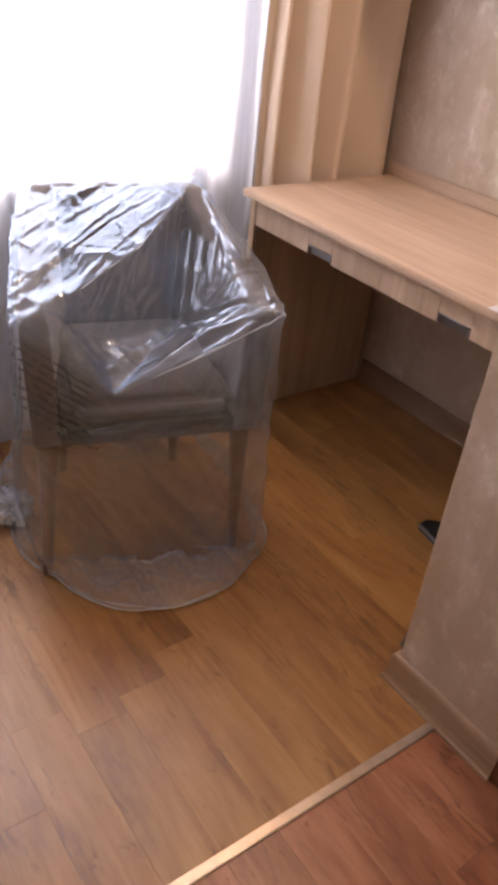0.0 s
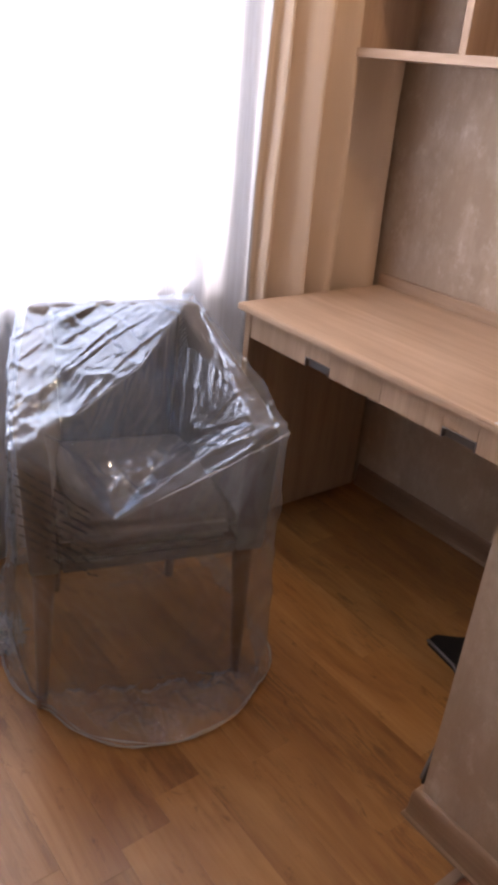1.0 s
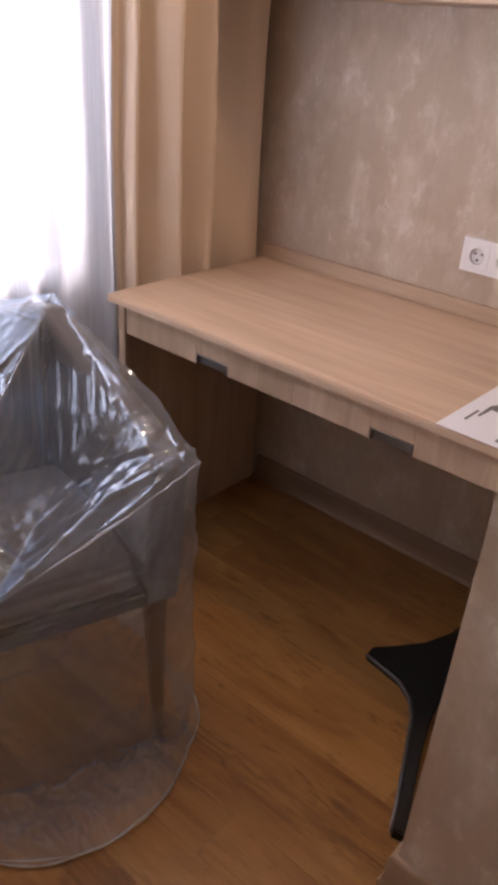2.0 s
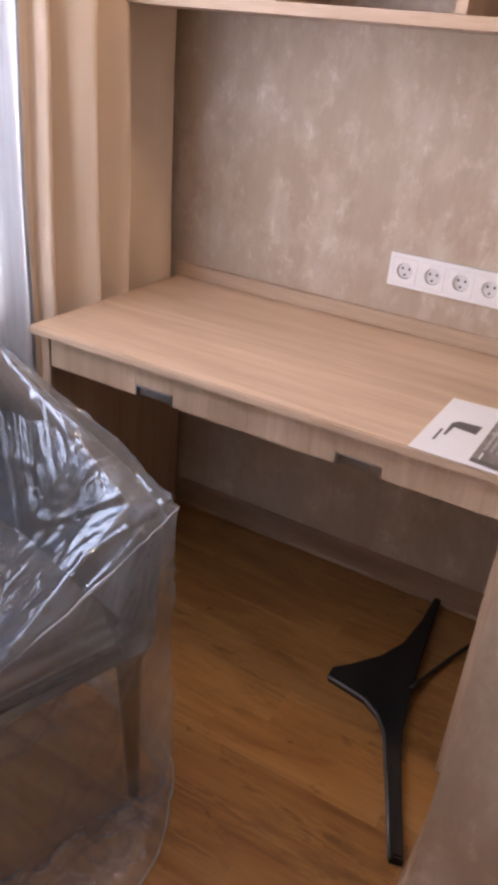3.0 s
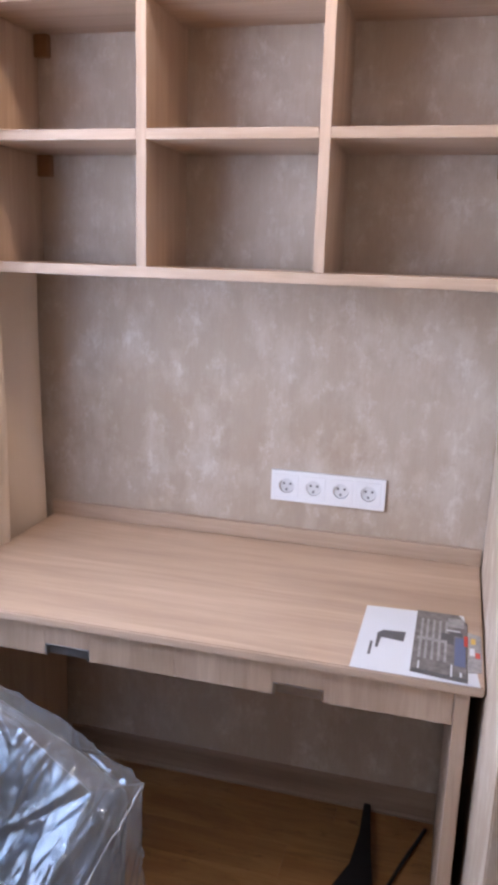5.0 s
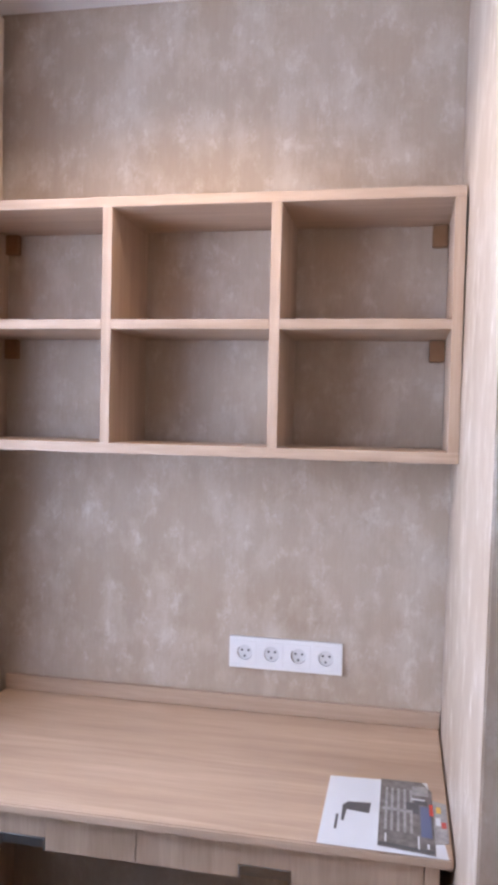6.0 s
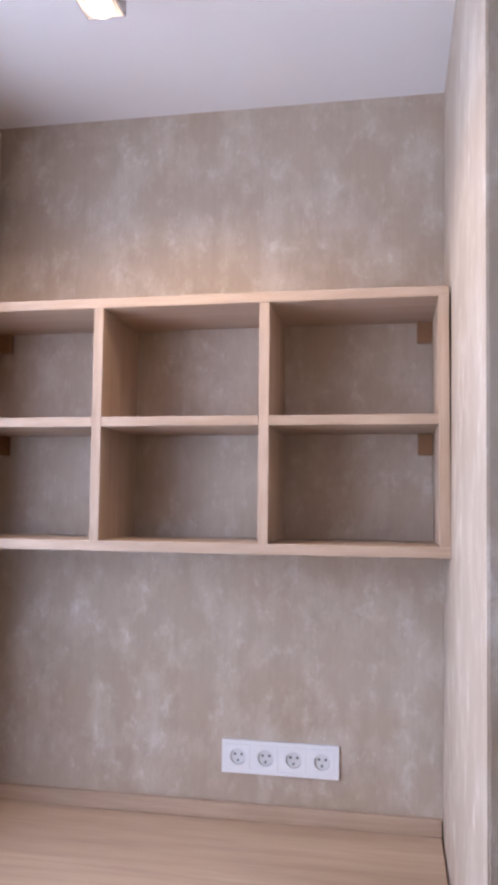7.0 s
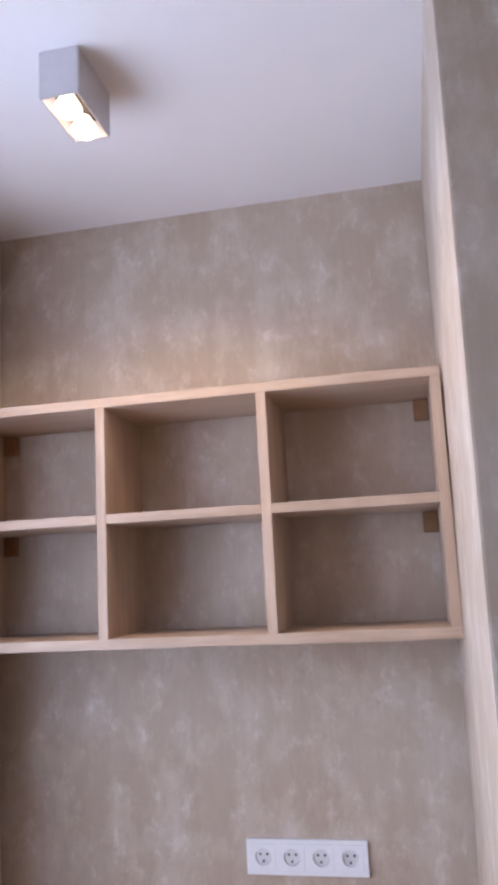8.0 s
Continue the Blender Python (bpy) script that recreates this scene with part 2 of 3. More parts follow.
M_WHITE = plain("white_plastic", (0.80, 0.80, 0.81), 0.3, 0, 0.03, 30, 0.0)
M_SOCKET = plain("socket_well_shade", (0.68, 0.68, 0.69), 0.35, 0, 0.05, 30, 0.0)
M_HOLE = plain("socket_pin_hole", (0.03, 0.03, 0.03), 0.6, 0, 0.1, 30, 0.0)
M_METAL = plain("brushed_steel", (0.42, 0.43, 0.45), 0.38, 1.0, 0.12, 60, 0.05)
M_DARKMETAL = plain("grey_metal_recess", (0.16, 0.16, 0.17), 0.45, 0.8, 0.15, 60, 0.05)
M_LAMP = plain("lamp_aluminium", (0.60, 0.58, 0.60), 0.5, 0.35, 0.06, 40, 0.03)
M_REFL = plain("lamp_inside", (0.05, 0.035, 0.025), 0.6, 0.0, 0.04, 40, 0.0)
M_PRINT = plain("grey_ink_on_film", (0.05, 0.05, 0.055), 0.6, 0, 0.1, 50, 0.0)
M_BULB = glowing("bulb_glass", (1.0, 0.84, 0.60), 6.0)
M_STRIP = plain("threshold_metal", (0.46, 0.38, 0.32), 0.34, 0.9, 0.15, 50, 0.05)
M_BRACKET = plain("brown_bracket_cover", (0.27, 0.135, 0.062), 0.45, 0, 0.15, 30)
M_FABRIC = fabric("grey_upholstery", (0.080, 0.070, 0.066))
M_LEG = wood("leg_wood", 2, (0.11, 0.045, 0.020), (0.21, 0.095, 0.042), 0.4)
M_SHEER = cloth_through("sheer_voile", (0.74, 0.84, 0.96), 0.16, 0.50)
M_DRAPE = cloth_through("beige_drape", (0.68, 0.56, 0.455), 0.0, 0.04, 0.02, 0.97)
M_FILM = film_plastic("polythene_film", (0.11, 0.66), (0.80, 0.87, 0.96))
# same film, with the skirt's light veil put into haze and tint
M_FILM_SKIRT = film_plastic("polythene_skirt", (0.25, 0.72), (0.90, 0.88, 0.86))
M_FILM_HEM = film_plastic("polythene_hem", (0.34, 0.75), (0.92, 0.90, 0.87))
M_BLACK = plain("black_plastic", (0.006, 0.006, 0.007), 0.5, 0, 0.2, 40)
M_RUBBER = plain("black_rubber", (0.02, 0.02, 0.022), 0.6, 0, 0.2, 40)
M_PAPER = plain("white_paper", (0.60, 0.64, 0.69), 0.6, 0, 0.03, 12, 0.03)
M_INK = plain("grey_print", (0.10, 0.10, 0.11), 0.55, 0, 0.2, 60)
M_PHOTO = plain("photo_print_dark", (0.20, 0.19, 0.185), 0.35, 0, 0.55, 60, 0.0)
M_PHOTO_L = plain("photo_print_light", (0.36, 0.36, 0.37), 0.35, 0, 0.4, 70, 0.0)
M_RED = plain("red_print", (0.55, 0.06, 0.04), 0.4)
M_BLUE = plain("blue_print", (0.10, 0.13, 0.24), 0.4)
M_YELLOW = plain("yellow_print", (0.65, 0.42, 0.08), 0.4)
M_PVC = plain("window_pvc", (0.80, 0.81, 0.82), 0.35, 0, 0.02, 20, 0.0)
mg, ng, lg, bg = material("window_glass", 0.0, 0, (1, 1, 1))
bg.inputs["Transmission Weight"].default_value, bg.inputs["IOR"].default_value = 1.0, 1.45
M_GLASS = mg

# ---------------------------------------------------------------- building helpers
ORIGIN = {}


def box(bm, x0, x1, y0, y1, z0, z1, bevel=0.0):
    made = bmesh.ops.create_cube(bm, size=1.0)["verts"]
    bmesh.ops.scale(bm, vec=(x1 - x0, y1 - y0, z1 - z0), verts=made)
    bmesh.ops.translate(bm, vec=((x0 + x1) / 2, (y0 + y1) / 2, (z0 + z1) / 2), verts=made)
    if bevel:
        edges = list({e for v in made for e in v.link_edges})
        bmesh.ops.bevel(bm, geom=edges, offset=bevel, segments=2, affect="EDGES")
    return bm


def boxed(*a):
    return box(bmesh.new(), *a)


def thing(name, base, label, category, group="", kind=""):
    ob = new(name)
    ob.location = base
    ORIGIN[ob.name] = Vector(base)
    return tagged(ob, label, category, group, kind)


def smooth(me, on=True):
    for p in me.polygons:
        p.use_smooth = on


def part(name, bm, mat, parent, label="", soft=False):
    """Links a bmesh, given in world places, as one mesh under a thing or a part."""
    o = ORIGIN[parent.name]
    bmesh.ops.translate(bm, vec=-o, verts=bm.verts)
    me = bpy.data.meshes.new(name)
    bm.to_mesh(me)
    bm.free()
    me.materials.append(mat)
    smooth(me, soft)
    ob = new(name, me)
    ob.parent = parent
    ORIGIN[ob.name] = o
    if label:
        ob["label"] = label
    return ob


def structure(name, bm, mat, label, category):
    me = bpy.data.meshes.new(name)
    bm.to_mesh(me)
    bm.free()
    me.materials.append(mat)
    ob = new(name, me)
    ORIGIN[ob.name] = Vector((0, 0, 0))
    return tagged(ob, label, category, "", "structure")


def tube(bm, pts, radius, sides=10):
    """A round tube along points, radius a number or one per point."""
    rings = []
    for i, p in enumerate(pts):
        a, c = Vector(pts[max(i - 1, 0)]), Vector(pts[min(i + 1, len(pts) - 1)])
        d = (c - a).normalized()
        q = d.to_track_quat("Z", "Y")
        rad = radius[i] if isinstance(radius, (list, tuple)) else radius
        rings.append([bm.verts.new(Vector(p) + q @ Vector((rad * math.cos(2 * math.pi * k / sides), rad * math.sin(2 * math.pi * k / sides), 0))) for k in range(sides)])
    for r0, r1 in zip(rings, rings[1:]):
        for k in range(sides):
            bm.faces.new((r0[k], r0[(k + 1) % sides], r1[(k + 1) % sides], r1[k]))
    bm.faces.new(rings[0][::-1])
    bm.faces.new(rings[-1])
    return bm


def disc(bm, centre, radius, depth, axis="Y", sides=24):
    c = Vector(centre)
    d = {"X": Vector((1, 0, 0)), "Y": Vector((0, 1, 0)), "Z": Vector((0, 0, 1))}[axis] * depth / 2
    return tube(bm, [c - d, c + d], radius, sides)


# ---------------------------------------------------------------- the room shell
CEIL = 2.592
WX = -0.10          # inner face of the window wall
EX = 1.335          # inner face of the wall beside the desk
JY = -0.910         # end face of that wall, at the opening to the hall
WIN_Y0, WIN_Y1, WIN_Z0, WIN_Z1 = -2.10, -0.635, 0.79, 2.30

structure("wall_north", boxed(-0.4, 3.4, 0.0, 0.15, 0, 2.75), M_WALL, "beige mottled wallpaper wall behind the desk", "wall")

bm = bmesh.new()
box(bm, -0.32, WX, -3.2, 0.0, 0, WIN_Z0)
box(bm, -0.32, WX, -3.2, 0.0, WIN_Z1, 2.75)
box(bm, -0.32, WX, WIN_Y1, 0.0, WIN_Z0, WIN_Z1)
box(bm, -0.32, WX, -3.2, WIN_Y0, WIN_Z0, WIN_Z1)
# pale colour added so that the wall throws light back onto the sheer
structure("wall_west", bm, M_WESTWALL, "wall with the window opening behind sheer curtains, coloured pale to bounce light", "wall")

bm = bmesh.new()
box(bm, EX, 1.624, JY, 0.0, 0, 2.75, 0.003)
for v in bm.verts:      # the plaster face leans a little
    if v.co.x < 1.4:
        v.co.x += 0.0095 * v.co.z
structure("wall_east", bm, M_WALL, "short beige wallpapered wall ending at the room opening", "wall")
structure("wall_east_2", boxed(EX, 1.620, -3.2, -2.55, 0, 2.75), M_WALL, "wallpapered wall on the far side of the opening", "wall")
# two unseen walls; their bright warm colour is added to bounce light inwards
structure("wall_south", boxed(-0.32, 3.4, -3.35, -3.2, 0, 2.75), M_HALLWALL, "unseen wall closing the room, warm colour added to bounce light", "wall")
structure("wall_hall", boxed(3.25, 3.4, -3.2, 0, 0, 2.75), M_HALLWALL, "unseen hall wall, warm colour added to bounce light", "wall")
structure("ceiling", boxed(-0.32, 3.4, -3.35, 0.15, CEIL, 2.80), M_CEIL, "smooth white painted ceiling", "ceiling")

SK_H, SK_D = 0.080, 0.021
SK_PROFILE = ((0.0, 0.0), (SK_D, 0.0), (SK_D, 0.006), (0.016, 0.011), (0.0135, 0.030), (0.0125, 0.066), (0.011, 0.073), (0.008, 0.0785), (0.004, SK_H), (0.0, SK_H))


def skirting(a, b, out):
    """A moulded baseboard from a to b on the floor, standing out towards out; mitred a little longer at b."""
    bm = bmesh.new()
    a, b, out = Vector((*a, 0)), Vector((*b, 0)), Vector((*out, 0))
    along = (b - a).normalized()
    ends = []
    for p, mitre in ((a, 0.0), (b, 1.0)):
        ends.append([bm.verts.new(p + out * d + along * d * mitre + Vector((0, 0, z))) for d, z in SK_PROFILE])
    k = len(SK_PROFILE)
    for i in range(k):
        bm.faces.new((ends[0][i], ends[0][(i + 1) % k], ends[1][(i + 1) % k], ends[1][i]))
    bm.faces.new(ends[0][::-1])
    bm.faces.new(ends[1])
    bmesh.ops.recalc_face_normals(bm, faces=bm.faces)
    return bm


for nm, bm in (("baseboard", skirting((0.21, 0.0), (1.285, 0.0), (0, -1))), ("baseboard", skirting((EX, -0.001), (EX, JY), (-1, 0))),
               ("baseboard", skirting((1.624, JY), (EX, JY), (0, -1)))):
    structure(nm, bm, M_SKIRT, "light brown wood-look baseboard", "baseboard")
b2 = boxed(1.6245, 1.665, JY - 0.012, 0.0, 0, 2.1, 0.002)
structure("trim", b2, M_LEG, "dark brown door frame upright in the hall", "trim")

# window
w1 = thing("window_1", (-0.2, -1.315, WIN_Z0), "white plastic framed window behind a sheer curtain", "window", "", "structure")
bm = bmesh.new()
fx0, fx1 = -0.245, -0.185
box(bm, fx0, fx1, WIN_Y0, WIN_Y1, WIN_Z0, WIN_Z0 + 0.06, 0.004)
box(bm, fx0, fx1, WIN_Y0, WIN_Y1, WIN_Z1 - 0.06, WIN_Z1, 0.004)
for yy in (WIN_Y0, -1.345, WIN_Y1 - 0.06):
    box(bm, fx0, fx1, yy, yy + 0.06, WIN_Z0 + 0.06, WIN_Z1 - 0.06, 0.004)
part("window_frame", bm, M_PVC, w1)
for y0, y1 in ((WIN_Y0 + 0.06, -1.345), (-1.285, WIN_Y1 - 0.06)):
    pane = part("pane", boxed(-0.222, -0.212, y0, y1, WIN_Z0 + 0.06, WIN_Z1 - 0.06), M_GLASS, w1, "clear glass pane")
    pane.visible_shadow = False
# unseen white lining, added so that the reveal stays bright
bm = bmesh.new()
box(bm, -0.184, -0.098, WIN_Y1 - 0.012, WIN_Y1 - 0.0005, WIN_Z0 + 0.001, WIN_Z1 - 0.0005)
box(bm, -0.184, -0.098, WIN_Y0 + 0.0005, WIN_Y0 + 0.012, WIN_Z0 + 0.001, WIN_Z1 - 0.0005)
box(bm, -0.184, -0.098, WIN_Y0 + 0.012, WIN_Y1 - 0.012, WIN_Z1 - 0.012, WIN_Z1 - 0.0005)
part("reveal_lining", bm, M_PVC, w1, "white lining of the window reveal, added to keep it bright")
# unseen behind the sheer; drawn forward to block window light below it
part("window_sill", boxed(-0.185, 0.018, WIN_Y0 - 0.03, WIN_Y1 + 0.03, WIN_Z0 - 0.035, WIN_Z0 - 0.004, 0.004), M_PVC, w1, "white window sill")


# ---------------------------------------------------------------- curtains
def hanging(name, y0, y1, z0, z1, xf, mat, label, steps=260, rows=10):
    """A curtain: a wavy sheet along y with depth x = xf(y, h), h from 0 at the hem to 1 at the rail."""
    bm = bmesh.new()
    grid = []
    for i in range(steps + 1):
        y = y0 + (y1 - y0) * i / steps
        grid.append([bm.verts.new((xf(y, j / rows), y + 0.006 * math.sin(j * 1.3 + y * 40), z0 + (z1 - z0) * j / rows)) for j in range(rows + 1)])
    for a, b in zip(grid, grid[1:]):
        for j in range(rows):
            bm.faces.new((a[j], b[j], b[j + 1], a[j + 1]))
    me = bpy.data.meshes.new(name)
    bm.to_mesh(me)
    bm.free()
    me.materials.append(mat)
    smooth(me)
    ob = new(name, me)
    return tagged(ob, label, "curtain")


def sheer_fold(y, h):
    a = 0.016 * math.sin(y * 47 + 1.3 * math.sin(y * 9)) + 0.009 * math.sin(y * 83 + 1.0)
    return 0.062 + a * (1.0 - 0.25 * h)


FOLDS = (-0.492, -0.480, -0.449, -0.335, -0.236, -0.0046, 0.004)


def drape_fold(y, h):
    for k, (a, b) in enumerate(zip(FOLDS, FOLDS[1:])):
        if y <= b or k == len(FOLDS) - 2:
            t = min(1, max(0, (y - a) / (b - a)))
            deep = (0.004, 0.055, 0.100, 0.105, 0.092, 0.004)[k]
            s = math.sin(math.pi / 2 * t / 0.86) ** 2.2 if t < 0.86 else math.cos(math.pi / 2 * (t - 0.86) / 0.14)
            ripple = 0.007 * math.sin(11 * t + k * 1.7)
            return 0.072 + (deep * s + ripple * t * (1 - t) * 3) * (1.0 - 0.10 * h) + 0.003 * math.sin(h * 5 + k * 2)


hanging("sheer_curtain", -2.35, -0.476, 0.02, 2.56, sheer_fold, M_SHEER, "white sheer voile curtain glowing with daylight")
hanging("drape_curtain", -0.492, 0.004, 0.02, 2.56, drape_fold, M_DRAPE, "heavy beige drape hanging in deep folds beside the desk")
rail = thing("curtain_rail", (0.06, -1.2, CEIL), "white ceiling curtain rail", "curtain rail")
part("rail", boxed(0.03, 0.13, -2.5, -0.005, 2.56, CEIL - 0.001, 0.003), M_WHITE, rail)

# ---------------------------------------------------------------- desk
DL, DR, DT = 0.170, 1.338, 0.750
desk = thing("desk", (0.75, -0.3, 0), "light oak laminate desk with two shallow drawers", "desk")
part("desktop", boxed(DL, DR, -0.603, -0.004, DT - 0.020, DT, 0.003), M_OAK_X, desk)
part("side_panel", boxed(0.178, 0.204, -0.575, -0.02, 0, DT - 0.0205, 0.0015), M_OAK_Z, desk)
part("side_panel", boxed(1.290, 1.316, -0.575, -0.02, 0, DT - 0.0205, 0.0015), M_OAK_Z, desk)
part("upstand", boxed(DL, DR, -0.018, -0.004, DT + 0.0005, DT + 0.041, 0.0015), M_OAK_X, desk, "low oak strip along the wall")
part("drawer_rail", boxed(0.2045, 1.2895, -0.55, -0.53, 0.66, DT - 0.0205), M_OAK_X, desk)
D_Z0, D_Z1 = 0.648, 0.7255
for x0, x1, hx in ((0.206, 0.7462, 0.507), (0.7468, 1.2885, 0.998)):
    hw = 0.050
    bm = bmesh.new()
    box(bm, x0, hx - hw, -0.572, -0.555, D_Z0, D_Z1, 0.0012)
    box(bm, hx + hw, x1, -0.572, -0.555, D_Z0, D_Z1, 0.0012)
    box(bm, hx - hw, hx + hw, -0.572, -0.555, D_Z0 + 0.026, D_Z1, 0.0008)
    dr = part("drawer_front", bm, M_OAK_Z, desk)
    bm = bmesh.new()
    box(bm, hx - hw + 0.0008, hx + hw - 0.0008, -0.5735, -0.552, D_Z0 + 0.0225, D_Z0 + 0.0258, 0.0004)
    box(bm, hx - hw + 0.0008, hx - hw + 0.004, -0.5735, -0.552, D_Z0, D_Z0 + 0.0225, 0.0004)
    box(bm, hx + hw - 0.004, hx + hw - 0.0008, -0.5735, -0.552, D_Z0, D_Z0 + 0.0225, 0.0004)
    box(bm, hx - hw + 0.004, hx + hw - 0.004, -0.5615, -0.554, D_Z0, D_Z0 + 0.0225)
    part("handle", bm, M_METAL, dr, "recessed brushed steel finger pull")

# ---------------------------------------------------------------- wall shelf
SL, SR, S0, S1, SY = 0.132, 1.3485, 1.424, 2.018, -0.260
TH = 0.0235
shelf = thing("wall_shelf", ((SL + SR) / 2, -0.13, S0), "light oak open wall shelf with six empty cells", "shelf")
part("bottom_board", boxed(SL, SR, SY, -0.001, S0, S0 + TH, 0.001), M_OAK_X, shelf)
part("top_board", boxed(SL, SR, SY, -0.001, S1 - TH, S1, 0.001), M_OAK_X, shelf)
ups = [SL, 0.531, 0.929, SR - TH]
for k, x in enumerate(ups):
    part("side_panel" if k in (0, 3) else "divider", boxed(x, x + TH, SY, -0.001, S0 + TH + 0.0003, S1 - TH - 0.0003, 0.001), M_OAK_Z, shelf)
for a, b in zip(ups, ups[1:]):
    part("shelf_board", boxed(a + TH + 0.0003, b - 0.0003, SY, -0.001, 1.713, 1.713 + TH - 0.001, 0.001), M_OAK_X, shelf)
for x0 in (ups[0] + TH + 0.001, ups[3] - 0.038):
    for zt in (S1 - TH - 0.001, 1.712):
        part("bracket_cover", boxed(x0, x0 + 0.037, -0.022, -0.002, zt - 0.053, zt, 0.002), M_BRACKET, shelf, "brown plastic wall bracket cover")

# ---------------------------------------------------------------- sockets
block = thing("socket_block", (0.947, 0, 0.90), "white four-gang power socket block on the wall", "socket")
SX0, SX1, SZ0, SZ1 = 0.800, 1.094, 0.862, 0.943
zc = (SZ0 + SZ1) / 2
PITCH, HALF, FRONT = 0.0705, 0.0305, -0.0101
bm = bmesh.new()
box(bm, SX0, SX1, -0.0095, -0.0005, zc + HALF, SZ1, 0.0006)
box(bm, SX0, SX1, -0.0095, -0.0005, SZ0, zc - HALF, 0.0006)
gaps = [SX0] + [(SX0 + SX1) / 2 + (k - 1.5) * PITCH + e * HALF for k in range(4) for e in (-1, 1)] + [SX1]
for x0, x1 in zip(gaps[0::2], gaps[1::2]):
    box(bm, x0, x1, -0.0095, -0.0005, zc - HALF, zc + HALF, 0.0003)
part("frame", bm, M_WHITE, block)


def socket_plate(xc):
    """A square plate with a round well sunk into it."""
    bm = bmesh.new()
    sides = 40
    rows = [[], [], [], [], []]
    for k in range(sides):
        a = 2 * math.pi * k / sides
        c, s_ = math.cos(a), math.sin(a)
        q = HALF / max(abs(c), abs(s_))
        for row, (r, y) in zip(rows, ((q, -0.001), (q, FRONT + 0.0008), (q - 0.0008, FRONT), (0.0200, FRONT), (0.0188, -0.0022))):
            row.append(bm.verts.new((xc + r * c, y, zc + r * s_)))
    for r0, r1 in zip(rows, rows[1:]):
        for k in range(sides):
            bm.faces.new((r0[k], r0[(k + 1) % sides], r1[(k + 1) % sides], r1[k]))
    bm.faces.new(rows[-1][::-1])
    bmesh.ops.recalc_face_normals(bm, faces=bm.faces)
    return bm


for k in range(4):
    xc = (SX0 + SX1) / 2 + (k - 1.5) * PITCH
    ins = part("socket", socket_plate(xc), M_WHITE, block)
    # white plastic too; shade in the well is put into a greyer disc
    part("recess", disc(bmesh.new(), (xc, -0.0027, zc), 0.0184, 0.0006), M_SOCKET, ins, "round socket well, its shade put into a grey disc")
    # dark discs put in for the shade inside the pin holes
    for dx, dz in ((-0.0085, 0.0045), (0.0085, 0.0045)):
        part("pin_hole", disc(bmesh.new(), (xc + dx, -0.0033, zc + dz), 0.0030, 0.0006, "Y", 12), M_HOLE, ins)
    part("earth_pin", disc(bmesh.new(), (xc - 0.001, -0.0055, zc - 0.0105), 0.0026, 0.005, "Y", 12), M_DARKMETAL, ins, "dark metal earth pin")

# ---------------------------------------------------------------- ceiling lamp
lamp = thing("ceiling_lamp", (0.673, -0.664, CEIL), "grey aluminium box ceiling spotlight with two lit bulbs", "lamp")
lx0, lx1, ly0, ly1, lz = 0.633, 0.713, -0.743, -0.584, CEIL - 0.100
bm = bmesh.new()
t = 0.004
box(bm, lx0, lx1, ly0, ly0 + t, lz, CEIL - 0.0005, 0.001)
box(bm, lx0, lx1, ly1 - t, ly1, lz, CEIL - 0.0005, 0.001)
box(bm, lx0, lx0 + t, ly0 + t, ly1 - t, lz, CEIL - 0.0005, 0.001)
box(bm, lx1 - t, lx1, ly0 + t, ly1 - t, lz, CEIL - 0.0005, 0.001)
part("housing", bm, M_LAMP, lamp)
part("reflector", boxed(lx0 + t, lx1 - t, ly0 + t, ly1 - t, lz + 0.04, lz + 0.044), M_REFL, lamp)
for yb in (-0.625, -0.702):
    bm = bmesh.new()
    prof = [(0.012, 0.035), (0.018, 0.024), (0.026, 0.010), (0.028, 0.004), (0.024, -0.002), (0.013, -0.005), (0.002, -0.006)]
    tube(bm, [(0.673, yb, lz + z - 0.008) for r, z in prof], [r for r, z in prof], 20)
    part("bulb", bm, M_BULB, lamp, "glowing warm reflector bulb", True)

# ---------------------------------------------------------------- armchair
CH = Vector((0.505, -1.135, 0))
CF, CS = Vector((0.955, -0.297, 0)), Vector((0.297, 0.955, 0))


def cw(u, v, z):
    """Chair places (forward, to its side, up) as world places."""
    return CH + CF * u + CS * v + Vector((0, 0, z))


chair = thing("armchair", CH, "grey upholstered tub armchair on tapered dark wooden legs", "chair")


def shell_section(u):
    """Half width at the foot and top height of the wrap-round back and arms at u."""
    k = max(0.0, (u + 0.25) / 0.50)
    return 0.180 + 0.082 * min(1, k * 1.3) ** 0.8, 0.826 - 0.172 * max(0.0, k - 0.08) ** 0.9


